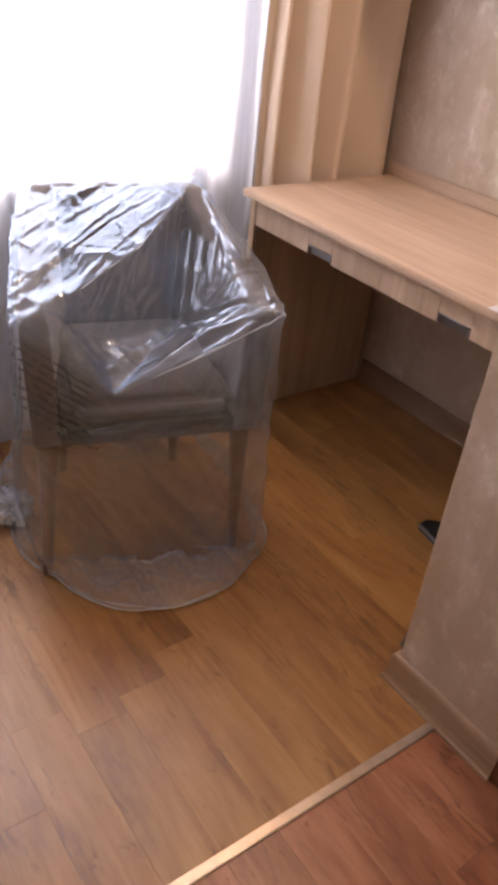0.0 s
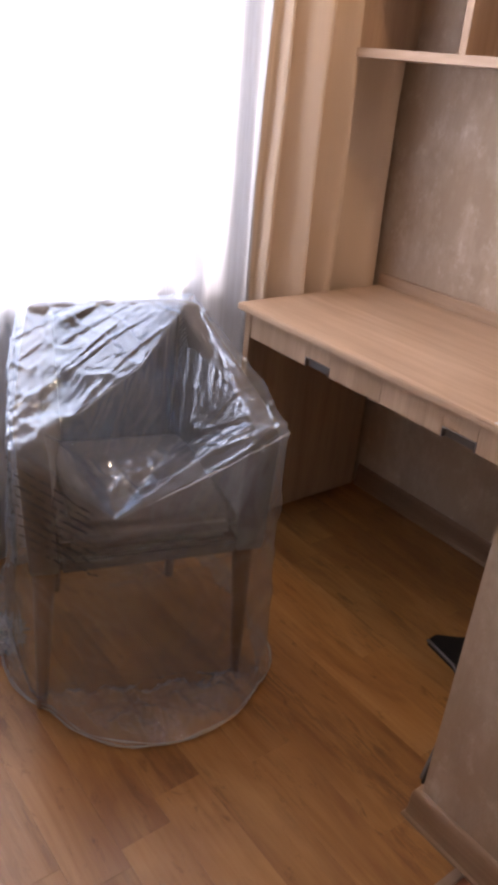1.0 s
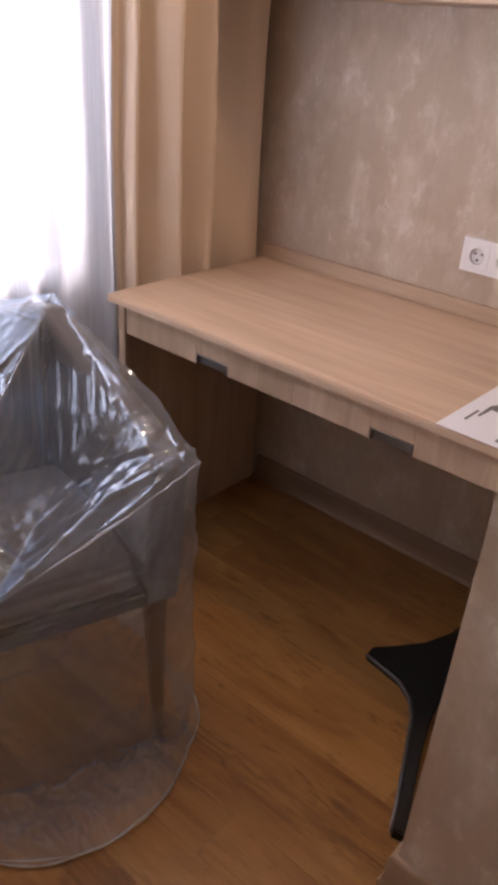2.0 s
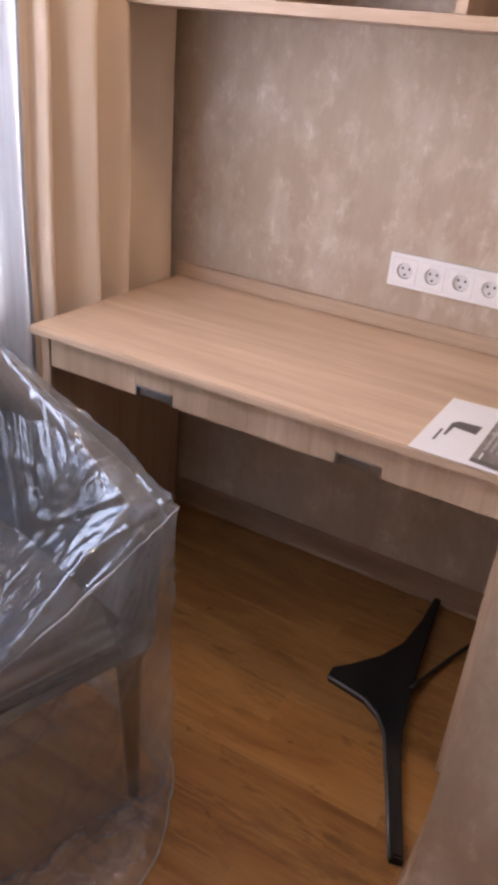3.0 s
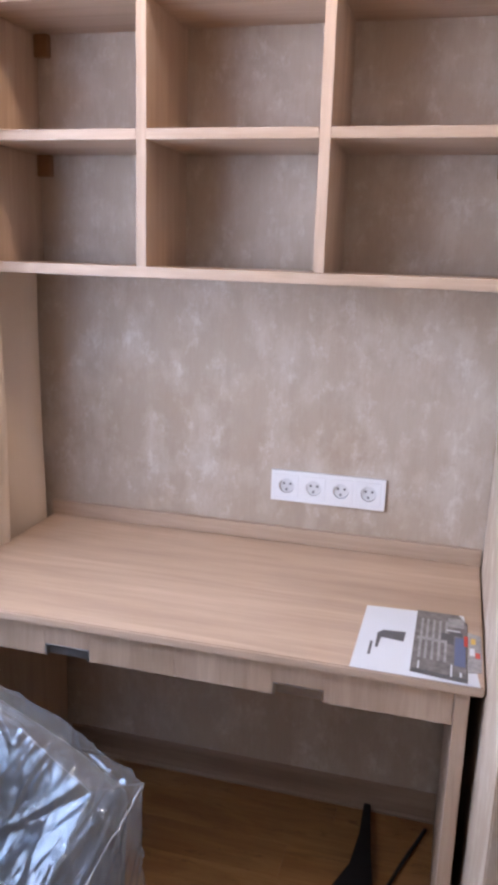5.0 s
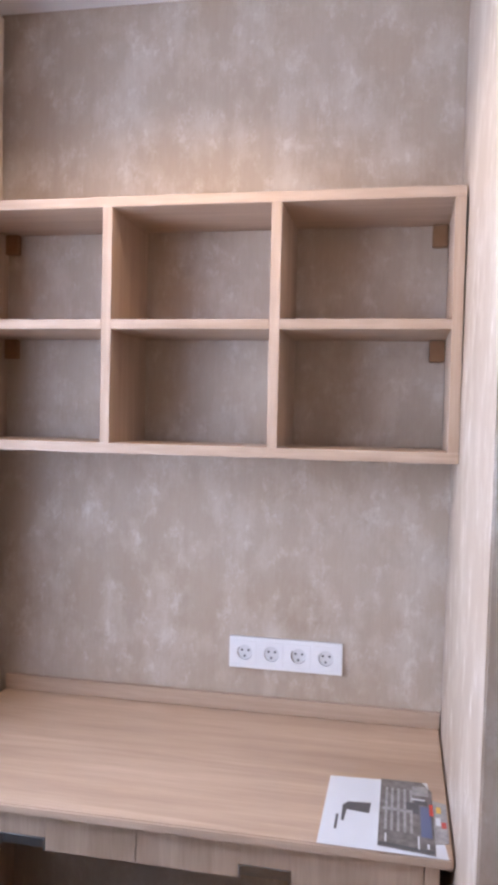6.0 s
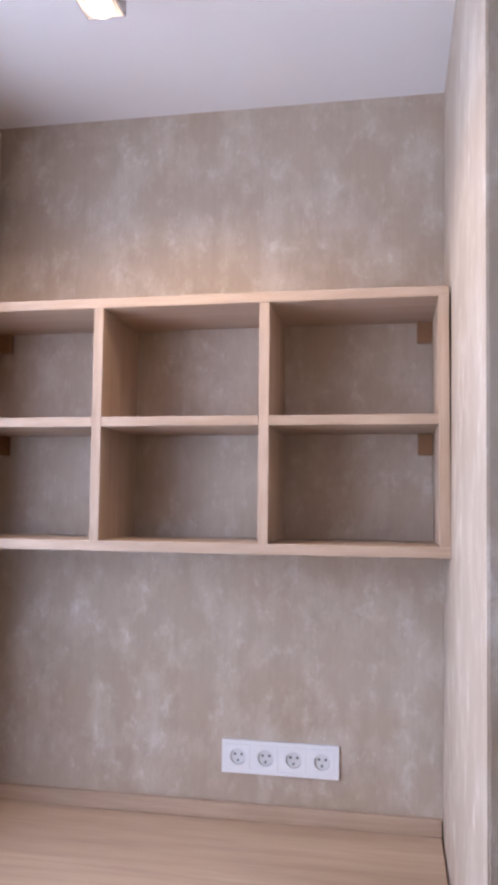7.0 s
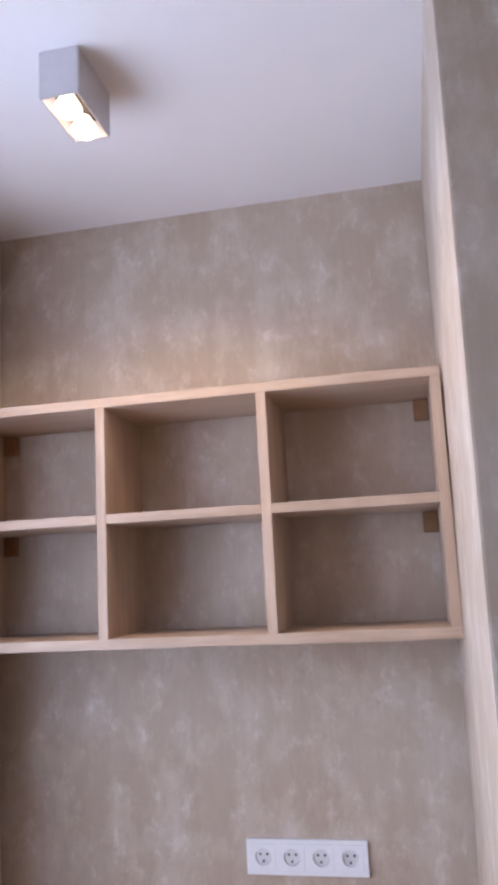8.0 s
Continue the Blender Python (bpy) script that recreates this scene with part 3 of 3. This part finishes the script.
def shell():
    bm = bmesh.new()
    # plan line of the wrap: from one arm's front, round the back, to the other arm's front
    path = []
    for i in range(14):
        u = 0.228 - 0.433 * i / 13
        path.append((u, shell_section(u)[0]))
    v0 = path[-1][1]
    for i in range(1, 8):
        a = math.pi / 2 * i / 8
        path.append((-0.205 - 0.045 * math.sin(a), v0 - 0.045 + 0.045 * math.cos(a)))
    half = path + [(-0.25, 0.10), (-0.252, 0.04)]
    line = half + [(u, -v) for u, v in reversed(half)]
    rings = []
    th = 0.060
    for i, (u, v) in enumerate(line):
        a, b = line[max(i - 1, 0)], line[min(i + 1, len(line) - 1)]
        d = Vector((b[0] - a[0], b[1] - a[1], 0)).normalized()
        nrm = Vector((-d.y, d.x, 0))
        inner = Vector((u, v, 0)) + nrm * th
        top = shell_section(u)[1]
        ring = []
        for s, z in ((0.06, 0.375), (0, 0.385), (0, 0.50), (0, top - 0.018), (0.07, top - 0.005), (0.2, top), (0.8, top), (0.93, top - 0.005), (1, top - 0.018), (1, 0.5), (1, 0.375)):
            p = Vector((u, v, 0)).lerp(inner, s)
            out = -nrm * 0.052 * (z - 0.375)
            ring.append(bm.verts.new(cw(p.x + out.x, p.y + out.y, z)))
        rings.append(ring)
    m = len(rings[0])
    for r0, r1 in zip(rings, rings[1:]):
        for k in range(m):
            bm.faces.new((r0[k], r0[(k + 1) % m], r1[(k + 1) % m], r1[k]))
    bm.faces.new(rings[0][::-1])
    bm.faces.new(rings[-1])
    bmesh.ops.recalc_face_normals(bm, faces=bm.faces)
    return bm


part("backrest", shell(), M_FABRIC, chair, "wrap-round grey fabric back and arms", True)


def cushion(u0, u1, v, z0, z1, r):
    bm = bmesh.new()
    bmesh.ops.create_cube(bm, size=1.0)
    bmesh.ops.scale(bm, vec=(u1 - u0, 2 * v, z1 - z0), verts=bm.verts)
    bmesh.ops.bevel(bm, geom=list(bm.edges), offset=r, segments=4, affect="EDGES")
    rot = Matrix(((CF.x, CS.x, 0), (CF.y, CS.y, 0), (0, 0, 1))).to_4x4()
    bmesh.ops.translate(bm, vec=((u0 + u1) / 2, 0, (z0 + z1) / 2), verts=bm.verts)
    bmesh.ops.transform(bm, matrix=Matrix.Translation(CH) @ rot, verts=bm.verts)
    return bm


part("seat", cushion(-0.190, 0.240, 0.198, 0.412, 0.490, 0.028), M_FABRIC, chair, soft=True)
part("seat_frame", cushion(-0.20, 0.234, 0.200, 0.372, 0.4115, 0.008), M_FABRIC, chair)
for u, v, du, dv in ((0.198, 0.226, 0.026, 0.0), (0.198, -0.230, 0.026, -0.018), (-0.16, 0.155, -0.05, 0.01), (-0.16, -0.155, -0.05, -0.01)):
    bm = bmesh.new()
    pts = [cw(u + du * (1 - k / 4), v + dv * (1 - k / 4), 0.3715 * k / 4) for k in range(5)]
    tube(bm, pts, [0.012, 0.0155, 0.019, 0.0225, 0.026], 8)
    part("leg", bm, M_LEG, chair, soft=True)


# ---------------------------------------------------------------- polythene cover, pulled over the chair
class Film:
    """Taut film between the points it hangs on, with its skirt down to the floor; chair places throughout."""
    N, M = 76, 110

    def __init__(self):
        self.bm, self.known, self.pull, self.calm, self.grids = bmesh.new(), {}, {}, {}, []

    def vert(self, p, pull):
        key = tuple(round(c, 4) for c in p)
        if key not in self.known:
            self.known[key] = self.bm.verts.new(p)
            self.pull[self.known[key]] = pull
        return self.known[key]

    def panel(self, a, b, c, pull):
        n = self.N
        g = [[self.vert(a * ((n - i - j) / n) + b * (i / n) + c * (j / n), pull) for j in range(n + 1 - i)] for i in range(n + 1)]
        for i in range(n):
            for j in range(n - i):
                self.bm.faces.new((g[i][j], g[i + 1][j], g[i][j + 1]))
                if j < n - i - 1:
                    self.bm.faces.new((g[i + 1][j], g[i + 1][j + 1], g[i][j + 1]))
        self.grids.append(g)
        return g

    def skirt(self, a, b, ha, hb, pull):
        n, m = self.N, self.M
        g = []
        for i in range(n + 1):
            p, h = a.lerp(b, i / n), ha.lerp(hb, i / n)
            col = []
            for j in range(m + 1):
                t = j / m
                w = 0.55 * t + 0.45 * t ** 3
                col.append(self.vert(Vector((p.x + (h.x - p.x) * w, p.y + (h.y - p.y) * w, p.z + (h.z - p.z) * t)), pull))
            g.append(col)
        for i in range(n):
            for j in range(m):
                self.bm.faces.new((g[i][j], g[i][j + 1], g[i + 1][j + 1], g[i + 1][j]))
        self.grids.append(g)
        return g

    def flap(self, skirt, oa, ob):
        """The slack that spreads over the floor beyond the skirt."""
        n, m = self.N, 26
        g = []
        for i in range(n + 1):
            base, t = skirt[i][-1], i / n
            o = oa.lerp(ob, t) + (oa + ob).normalized() * 0.17 * t * (1 - t)
            col = [base]
            for j in range(1, m + 1):
                k = j / m
                p = base.co.lerp(o, k)
                p.z = base.co.z * (1 - k) + 0.004 + 0.016 * math.sin(math.pi * k)
                w = self.vert(p, (ob - oa).normalized())
                self.calm[w] = 1 - k ** 6
                col.append(w)
            g.append(col)
        for i in range(n):
            for j in range(m):
                self.bm.faces.new((g[i][j], g[i][j + 1], g[i + 1][j + 1], g[i + 1][j]))
        return g


def crease(q, pull, across, along, shift):
    """Sharp-crested wrinkles drawn out along the pull of the film; about -0.5 to 1."""
    run = q.dot(pull)
    v = (q - pull * run) * across + pull * run * along + Vector((shift, shift * 2.3, 0))
    return 1.0 - 3.2 * abs(noise.noise(v))


def film_cover():
    V3 = Vector
    BL, BR = V3((-0.264, -0.224, 0.832)), V3((-0.264, 0.206, 0.834))
    AL, AL2, L = V3((0.243, -0.290, 0.682)), V3((0.206, -0.222, 0.692)), V3((0.0, -0.272, 0.764))
    AR, AR2, IA, IA2 = V3((0.249, 0.286, 0.681)), V3((0.212, 0.216, 0.692)), V3((0.075, 0.284, 0.734)), V3((0.070, 0.212, 0.744))
    DG, D2 = V3((0.150, -0.145, 0.712)), V3((0.045, 0.000, 0.764))
    G, VL, FE = V3((0.045, 0.100, 0.572)), V3((0.140, -0.100, 0.585)), V3((0.290, -0.098, 0.534))
    unit = lambda a, b: (b - a).normalized()
    f = Film()
    top, arm, front = unit(BR, AL), unit(IA, G), unit(AR, FE)
    for tri, pull in (((BL, L, D2), top), ((L, AL, DG), top), ((L, DG, D2), top), ((BL, D2, BR), top), ((AL, AL2, DG), top),
                      ((D2, DG, VL), unit(D2, VL)), ((DG, AL2, VL), top), ((D2, VL, G), unit(BR, G)), ((BR, D2, G), unit(BR, G)),
                      ((G, VL, FE), front), ((VL, AL2, FE), unit(AL, FE)), ((AL2, AL, FE), unit(AL, FE)),
                      ((G, FE, AR2), front), ((AR2, FE, AR), front), ((G, AR2, IA2), arm), ((BR, G, IA2), unit(BR, G)),
                      ((BR, IA2, IA), unit(BR, AR)), ((IA2, AR2, AR), arm), ((IA2, AR, IA), arm)):
        f.panel(*tri, pull)
    rim = [BL, BR, IA, AR, FE, AL, L]
    hem = [V3((-0.31, -0.27, 0.02)), V3((-0.31, 0.25, 0.02)), V3((0.06, 0.312, 0.02)), V3((0.266, 0.272, 0.02)), V3((0.262, -0.03, 0.022)),
           V3((0.238, -0.268, 0.045)), V3((0.0, -0.305, 0.05))]
    edge = [V3((-0.33, -0.29, 0)), V3((-0.33, 0.27, 0)), V3((0.06, 0.325, 0)), V3((0.285, 0.268, 0)), V3((0.412, -0.01, 0)),
            V3((0.248, -0.232, 0)), V3((-0.02, -0.315, 0))]
    down = V3((0, 0, -1))
    ways = [down, down, down, unit(AR, hem[4]), unit(AL, hem[4]) * 0.6 + unit(AL, FE) * 0.4, down, down]
    skirts = [f.skirt(rim[k], rim[(k + 1) % 7], hem[k], hem[(k + 1) % 7], ways[k].normalized()) for k in range(7)]
    flaps = [f.flap(skirts[k], edge[k], edge[(k + 1) % 7]) for k in range(7)]
    bm = f.bm
    bmesh.ops.recalc_face_normals(bm, faces=bm.faces)
    for _ in range(5):
        bmesh.ops.smooth_vert(bm, verts=[w for w in bm.verts if 0.30 < w.co.z < 0.67], factor=0.5, use_axis_x=True, use_axis_y=True, use_axis_z=True)
    bm.normal_update()
    moves = []
    for w in bm.verts:
        q, pull = w.co, f.pull[w]
        body = min(1.0, max(0.0, (q.z - 0.05) / 0.1))
        gate = 0.35 + 0.65 * min(1.0, max(0.0, 0.5 + 1.6 * noise.noise(q * 5.0 + V3((3, 1, 7)))))
        s = 0.0042 * max(-0.3, crease(q, pull, 11, 1.6, 0.0)) * gate
        s += 0.0058 * max(0.0, 2.6 * crease(q, pull, 17, 1.8, 8.0) - 1.6) * gate
        s += 0.0015 * max(-0.4, crease(q, pull, 30, 3.2, 4.0)) * gate
        # rumpled across the front where the seat's edge catches it
        band = math.exp(-((q.z - 0.425) / 0.045) ** 2) * min(1.0, max(0.0, (q.x - 0.20) / 0.05)) * min(1.0, max(0.0, (0.25 - abs(q.y)) / 0.06))
        s += band * (0.015 * max(-0.2, crease(q, V3((0, 0.98, 0.2)), 18, 3.0, 6.0)) + 0.007 * max(-0.2, crease(q, V3((0, 0.98, -0.2)), 44, 7.0, 3.0)))
        s += 0.0012 * max(0.0, 1.8 * crease(q, pull, 52, 6.0, 2.0) - 0.8)
        s += 0.0045 * max(0.0, 1 - 7 * abs(noise.noise(V3((q.x * 9 - q.y * 6, q.y * 9, q.z * 8 + 9)))))
        s += 0.0010 * noise.noise(q * 45.0)
        # loose folds low down in the skirt
        low = max(0.0, 1 - q.z / 0.58) * body
        th = math.atan2(q.y, q.x)
        s += low * 0.020 * noise.noise(V3((math.cos(th) * 3.2, math.sin(th) * 3.2, q.z * 1.3)))
        s += low * 0.010 * (1 - 2 * abs(noise.noise(V3((math.cos(th) * 7, math.sin(th) * 7, q.z * 2.5 + 4)))))
        # the slack on the floor is crumpled
        crush = max(0.0, 1 - q.z / 0.10)
        rise = crush * (0.026 * max(-0.2, 1 - 4 * abs(noise.noise(q * 17.0))) + 0.016 * max(-0.2, 1 - 4 * abs(noise.noise(q * 38.0 + V3((2, 5, 1))))))
        moves.append((w.normal * s * (1 - 0.7 * crush), rise * f.calm.get(w, 1.0)))
    for w, (mv, rise) in zip(bm.verts, moves):
        w.co += mv
        w.co.z = max(w.co.z + rise, 0.002)
    for w in bm.verts:
        w.co = cw(*w.co)
    bm.normal_update()

    # bright lines where the film is pulled tight, added as milky tubes
    folds = []
    n = f.N
    for k, run, size in ((2, "bc", 0.0026), (3, "bc", 0.0026), (13, "bc", 0.0034), (14, "bc", 0.0016), (17, "bc", 0.0020)):
        g = f.grids[k]
        vs = {"ab": [g[i][0] for i in range(n + 1)], "ac": [g[0][j] for j in range(n + 1)], "bc": [g[i][n - i] for i in range(n + 1)]}[run]
        ridge = bmesh.new()
        pts = [w.co + w.normal * size * 0.5 for w in vs]
        tube(ridge, pts, [max(0.0005, size * (0.40 + 0.9 * noise.noise(q * 14))) for q in pts], 6)
        folds.append(ridge)

    # the rolled rim of the bag and its gathered end
    roll = bmesh.new()
    line = [col[-1].co.copy() for g in flaps for col in g[:-1]]
    line.append(line[0])
    for k, (rise, thick) in enumerate(((0.004, 0.0032), (0.012, 0.0026))):
        o = V3((k * 7.1, 3.0, 0))
        pts = [q + V3((0.012 * k * noise.noise(q * 9 + o), 0.012 * k * noise.noise(q * 9 - o), rise * (1.0 + noise.noise(q * 11 + o)))) for q in line]
        pts[-1] = pts[0]
        tube(roll, pts, [max(0.001, thick * (0.7 + 1.2 * noise.noise(q * 24 + o))) for q in pts], 8)
    knot = bmesh.new()
    bmesh.ops.create_icosphere(knot, subdivisions=5, radius=1.0)
    for w in knot.verts:
        q = w.co.copy()
        r = 0.55 + 0.75 * max(-0.2, 1 - 3 * abs(noise.noise(q * 2.1 + V3((4, 0, 1))))) + 0.3 * (1 - 3 * abs(noise.noise(q * 5.0)))
        w.co = cw(-0.01 + 0.050 * q.x * r, -0.318 + 0.045 * q.y * r, max(0.004, 0.036 + 0.036 * q.z * r))

    # rows of unreadable printing: short dashes that lie on the film
    ink = bmesh.new()
    rnd = random.Random(5)

    def dash(a, b, c, e, t0, t1):
        nrm = a.normal * 0.002
        s1 = rnd.uniform(0.55, 0.98)
        pts = [a.co.lerp(b.co, s).lerp(e.co.lerp(c.co, s), t) + nrm for s, t in ((0.0, t0), (s1, t0), (s1, t1), (0.0, t1))]
        ink.faces.new([ink.verts.new(q) for q in pts])

    for g, i0, i1, j0, j1 in ((skirts[4], 16, 74, 3, 38), (skirts[5], 2, 52, 8, 52)):
        for j in range(j0, j1, 4):
            for i in range(i0, i1):
                if noise.noise(Vector((i * 0.31, j * 5.7, 2.0))) < 0.22:
                    dash(g[i][j], g[i + 1][j], g[i + 1][j + 1], g[i][j + 1], 0.12, 0.88)
    g = f.grids[8]
    for j in range(3, 26, 3):
        for i in range(3, 26):
            if rnd.random() < 0.75 and i + j < n - 2:
                dash(g[i][j], g[i + 1][j], g[i + 1][j + 1], g[i][j + 1], 0.15, 0.85)
    return bm, ink, roll, folds, knot


cover = thing("plastic_cover", CH, "clear crinkled polythene bag pulled over the armchair", "plastic cover")
film_bm, ink_bm, hem_bm, fold_bms, knot_bm = film_cover()
film = part("film", film_bm, M_FILM, cover, soft=True)
film.data.materials.append(M_FILM_SKIRT)        # slack crumpled skirt; its veil of light is put into a milkier haze
for poly in film.data.polygons:
    if poly.center.z < 0.385:
        poly.material_index = 1
tagged(part("printing", ink_bm, M_PRINT, cover, "rows of small grey illegible print"), kind="stuff")
part("hem", hem_bm, M_FILM_HEM, cover, "crumpled milky hem of the bag", True)
part("gathered_end", knot_bm, M_FILM_HEM, cover, "bunched milky end of the bag", True)
for ridge in fold_bms:
    part("fold", ridge, M_FILM_HEM, cover, "bright line of a film fold, added as a milky tube", True)

# ---------------------------------------------------------------- papers on the desk
def sheet(bm, pts, z, thick=0.0006):
    low = [bm.verts.new((x, y, z)) for x, y in pts]
    top = [bm.verts.new((x, y, z + thick)) for x, y in pts]
    bm.faces.new(low[::-1])
    bm.faces.new(top)
    k = len(pts)
    for i in range(k):
        bm.faces.new((low[i], low[(i + 1) % k], top[(i + 1) % k], top[i]))
    bmesh.ops.recalc_face_normals(bm, faces=bm.faces)
    return bm


leaf = thing("leaflet", (1.2, -0.46, DT), "white paper leaflet with a grey printed drawing on the desk", "paper")
part("page", sheet(bmesh.new(), [(1.097, -0.602), (1.330, -0.604), (1.300, -0.318), (1.098, -0.330)], DT + 0.0005), M_PAPER, leaf)
part("print", sheet(bmesh.new(), [(1.134, -0.512), (1.139, -0.513), (1.142, -0.468), (1.186, -0.474), (1.188, -0.432), (1.143, -0.436), (1.133, -0.452)], DT + 0.0012, 0.0003), M_INK, leaf, "grey printed drawing")
part("print", sheet(bmesh.new(), [(1.123, -0.545), (1.128, -0.545), (1.128, -0.490), (1.123, -0.490)], DT + 0.0012, 0.0003), M_INK, leaf, "grey printed drawing")

card = thing("photo_card", (1.25, -0.45, DT), "glossy leaflet with a dark grey photograph on the desk", "paper")


def on_card(s, t):
    """A place on the card: s across, t up it."""
    return (1.205 + 0.103 * s, -0.586 - 0.014 * s + (0.264 + 0.014 * s) * t)


def patch(s0, s1, t0, t1, lift=0.0):
    return sheet(bmesh.new(), [on_card(s0, t0), on_card(s1, t0), on_card(s1, t1), on_card(s0, t1)], DT + 0.0028 + lift, 0.0002)


part("page", sheet(bmesh.new(), [on_card(0, 0), on_card(1, 0), on_card(1, 0.86), on_card(0.82, 1), on_card(0, 1)], DT + 0.002, 0.0008), M_PHOTO, card)
for s in (0.10, 0.21, 0.33, 0.45, 0.57):
    part("photo_stripe", patch(s, s + 0.05, 0.22, 0.86), M_PHOTO_L, card, "pale stripe of the printed photograph")
part("photo_band", patch(0.06, 0.62, 0.50, 0.545, 0.0003), M_PHOTO_L, card, "pale band of the printed photograph")
part("photo_sky", patch(0.62, 0.93, 0.78, 0.93), M_PHOTO_L, card, "pale corner of the printed photograph")
part("photo_blue", patch(0.76, 0.96, 0.20, 0.62), M_BLUE, card, "blue area of the printed photograph")
for s0, s1, t0, t1 in ((0.02, 0.98, 0.01, 0.05), (0.50, 0.74, 0.50, 0.66), (0.66, 0.90, 0.64, 0.70)):
    part("photo_shade", patch(s0, s1, t0, t1, 0.0002), M_INK, card, "dark area of the printed photograph")
for s0, s1, t0, t1 in ((0.12, 0.15, 0.06, 0.17), (0.70, 0.73, 0.04, 0.20), (0.86, 0.90, 0.06, 0.12), (0.60, 0.86, 0.705, 0.725)):
    part("photo_light", patch(s0, s1, t0, t1, 0.0003), M_PAPER, card, "white detail of the printed photograph")
part("photo_red", patch(0.93, 1.0, 0.50, 0.66, 0.0003), M_RED, card, "red spot of the printed photograph")

flyer = thing("flyer", (1.32, -0.5, DT), "small coloured flyer pushed against the wall on the desk", "paper")
part("page", sheet(bmesh.new(), [(1.3085, -0.560), (1.3330, -0.552), (1.3340, -0.405), (1.3085, -0.395)], DT + 0.0013, 0.0005), M_PHOTO_L, flyer)
part("print", sheet(bmesh.new(), [(1.314, -0.445), (1.323, -0.445), (1.323, -0.420), (1.314, -0.420)], DT + 0.0019, 0.0002), M_YELLOW, flyer, "yellow print")
part("print", sheet(bmesh.new(), [(1.322, -0.500), (1.331, -0.500), (1.331, -0.478), (1.322, -0.478)], DT + 0.0019, 0.0002), M_RED, flyer, "red print")
part("print", sheet(bmesh.new(), [(1.3115, -0.492), (1.321, -0.492), (1.321, -0.462), (1.3115, -0.462)], DT + 0.0019, 0.0002), M_PAPER, flyer, "white print")

# ---------------------------------------------------------------- black stand and cable under the desk
stand = thing("black_stand", (1.13, -0.4, 0), "black plastic three-armed stand lying on the floor", "stand")
edge_a = [(0.980, -0.470), (1.030, -0.478), (1.085, -0.488), (1.130, -0.515), (1.165, -0.560), (1.200, -0.640), (1.245, -0.740), (1.285, -0.835)]
edge_b = [(1.310, -0.828), (1.268, -0.725), (1.228, -0.625), (1.196, -0.530), (1.178, -0.440), (1.160, -0.330), (1.140, -0.200), (1.118, -0.020)]
edge_c = [(1.100, -0.020), (1.102, -0.140), (1.092, -0.250), (1.062, -0.330), (1.012, -0.400), (0.978, -0.440)]
bm = sheet(bmesh.new(), edge_a + edge_b + edge_c, 0.001, 0.024)
bmesh.ops.bevel(bm, geom=[e for e in bm.edges if all(v.co.z > 0.02 for v in e.verts)], offset=0.004, segments=2, affect="EDGES")
part("body", bm, M_BLACK, stand)
# the light caught by the front edge, put in as a grey strip
part("edge_highlight", tube(bmesh.new(), [(x - 0.001, y - 0.002, 0.018) for x, y in edge_a], 0.0045, 8), M_DARKMETAL, stand, "grey highlight along the edge, put in as a strip", True)
lead = thing("cable", (1.2, -0.2, 0), "thin black cable on the floor under the desk", "cable")
pts = [(1.165, -0.40, 0.026), (1.175, -0.35, 0.018), (1.19, -0.28, 0.005), (1.215, -0.20, 0.005), (1.245, -0.12, 0.005), (1.268, -0.055, 0.005)]
part("lead", tube(bmesh.new(), pts, 0.005, 8), M_RUBBER, lead, soft=True)

# ---------------------------------------------------------------- floor, last
structure("floor", boxed(-0.32, 3.4, -3.35, 0.15, -0.12, -0.012), M_SUB, "laminate floor of honey brown planks", "floor")
fl = bpy.data.objects["floor"]
strip = boxed(1.463, 1.484, -2.545, JY - 0.017, -0.002, 0.005, 0.002)
structure("threshold", strip, M_STRIP, "pale metal threshold strip between the two floors", "threshold")

PW, PL, GAP = 0.1135, 0.64, 0.0003


def planks(x0, x1, mat, seed):
    rnd = random.Random(seed)
    meshes = {}
    y = 0.015
    while y > -3.2:
        x = x0 - rnd.random() * PL
        while x < x1:
            a, b = max(x, x0), min(x + PL, x1)
            if b - a > 0.02:
                key = round(b - a, 3)
                if key not in meshes:
                    bm = boxed(0, key - GAP, -PW + GAP, 0, -0.0115, 0.0, 0.0002)
                    me = bpy.data.meshes.new("plank")
                    bm.to_mesh(me)
                    bm.free()
                    me.materials.append(mat)
                    meshes[key] = me
                ob = new("plank", meshes[key])
                ob.location = (a, y, 0)
                ob.parent = fl
            x += PL
        y -= PW


planks(-0.1, 1.470, M_PLANK, 4)
planks(1.4705, 3.25, M_PLANK_HALL, 9)
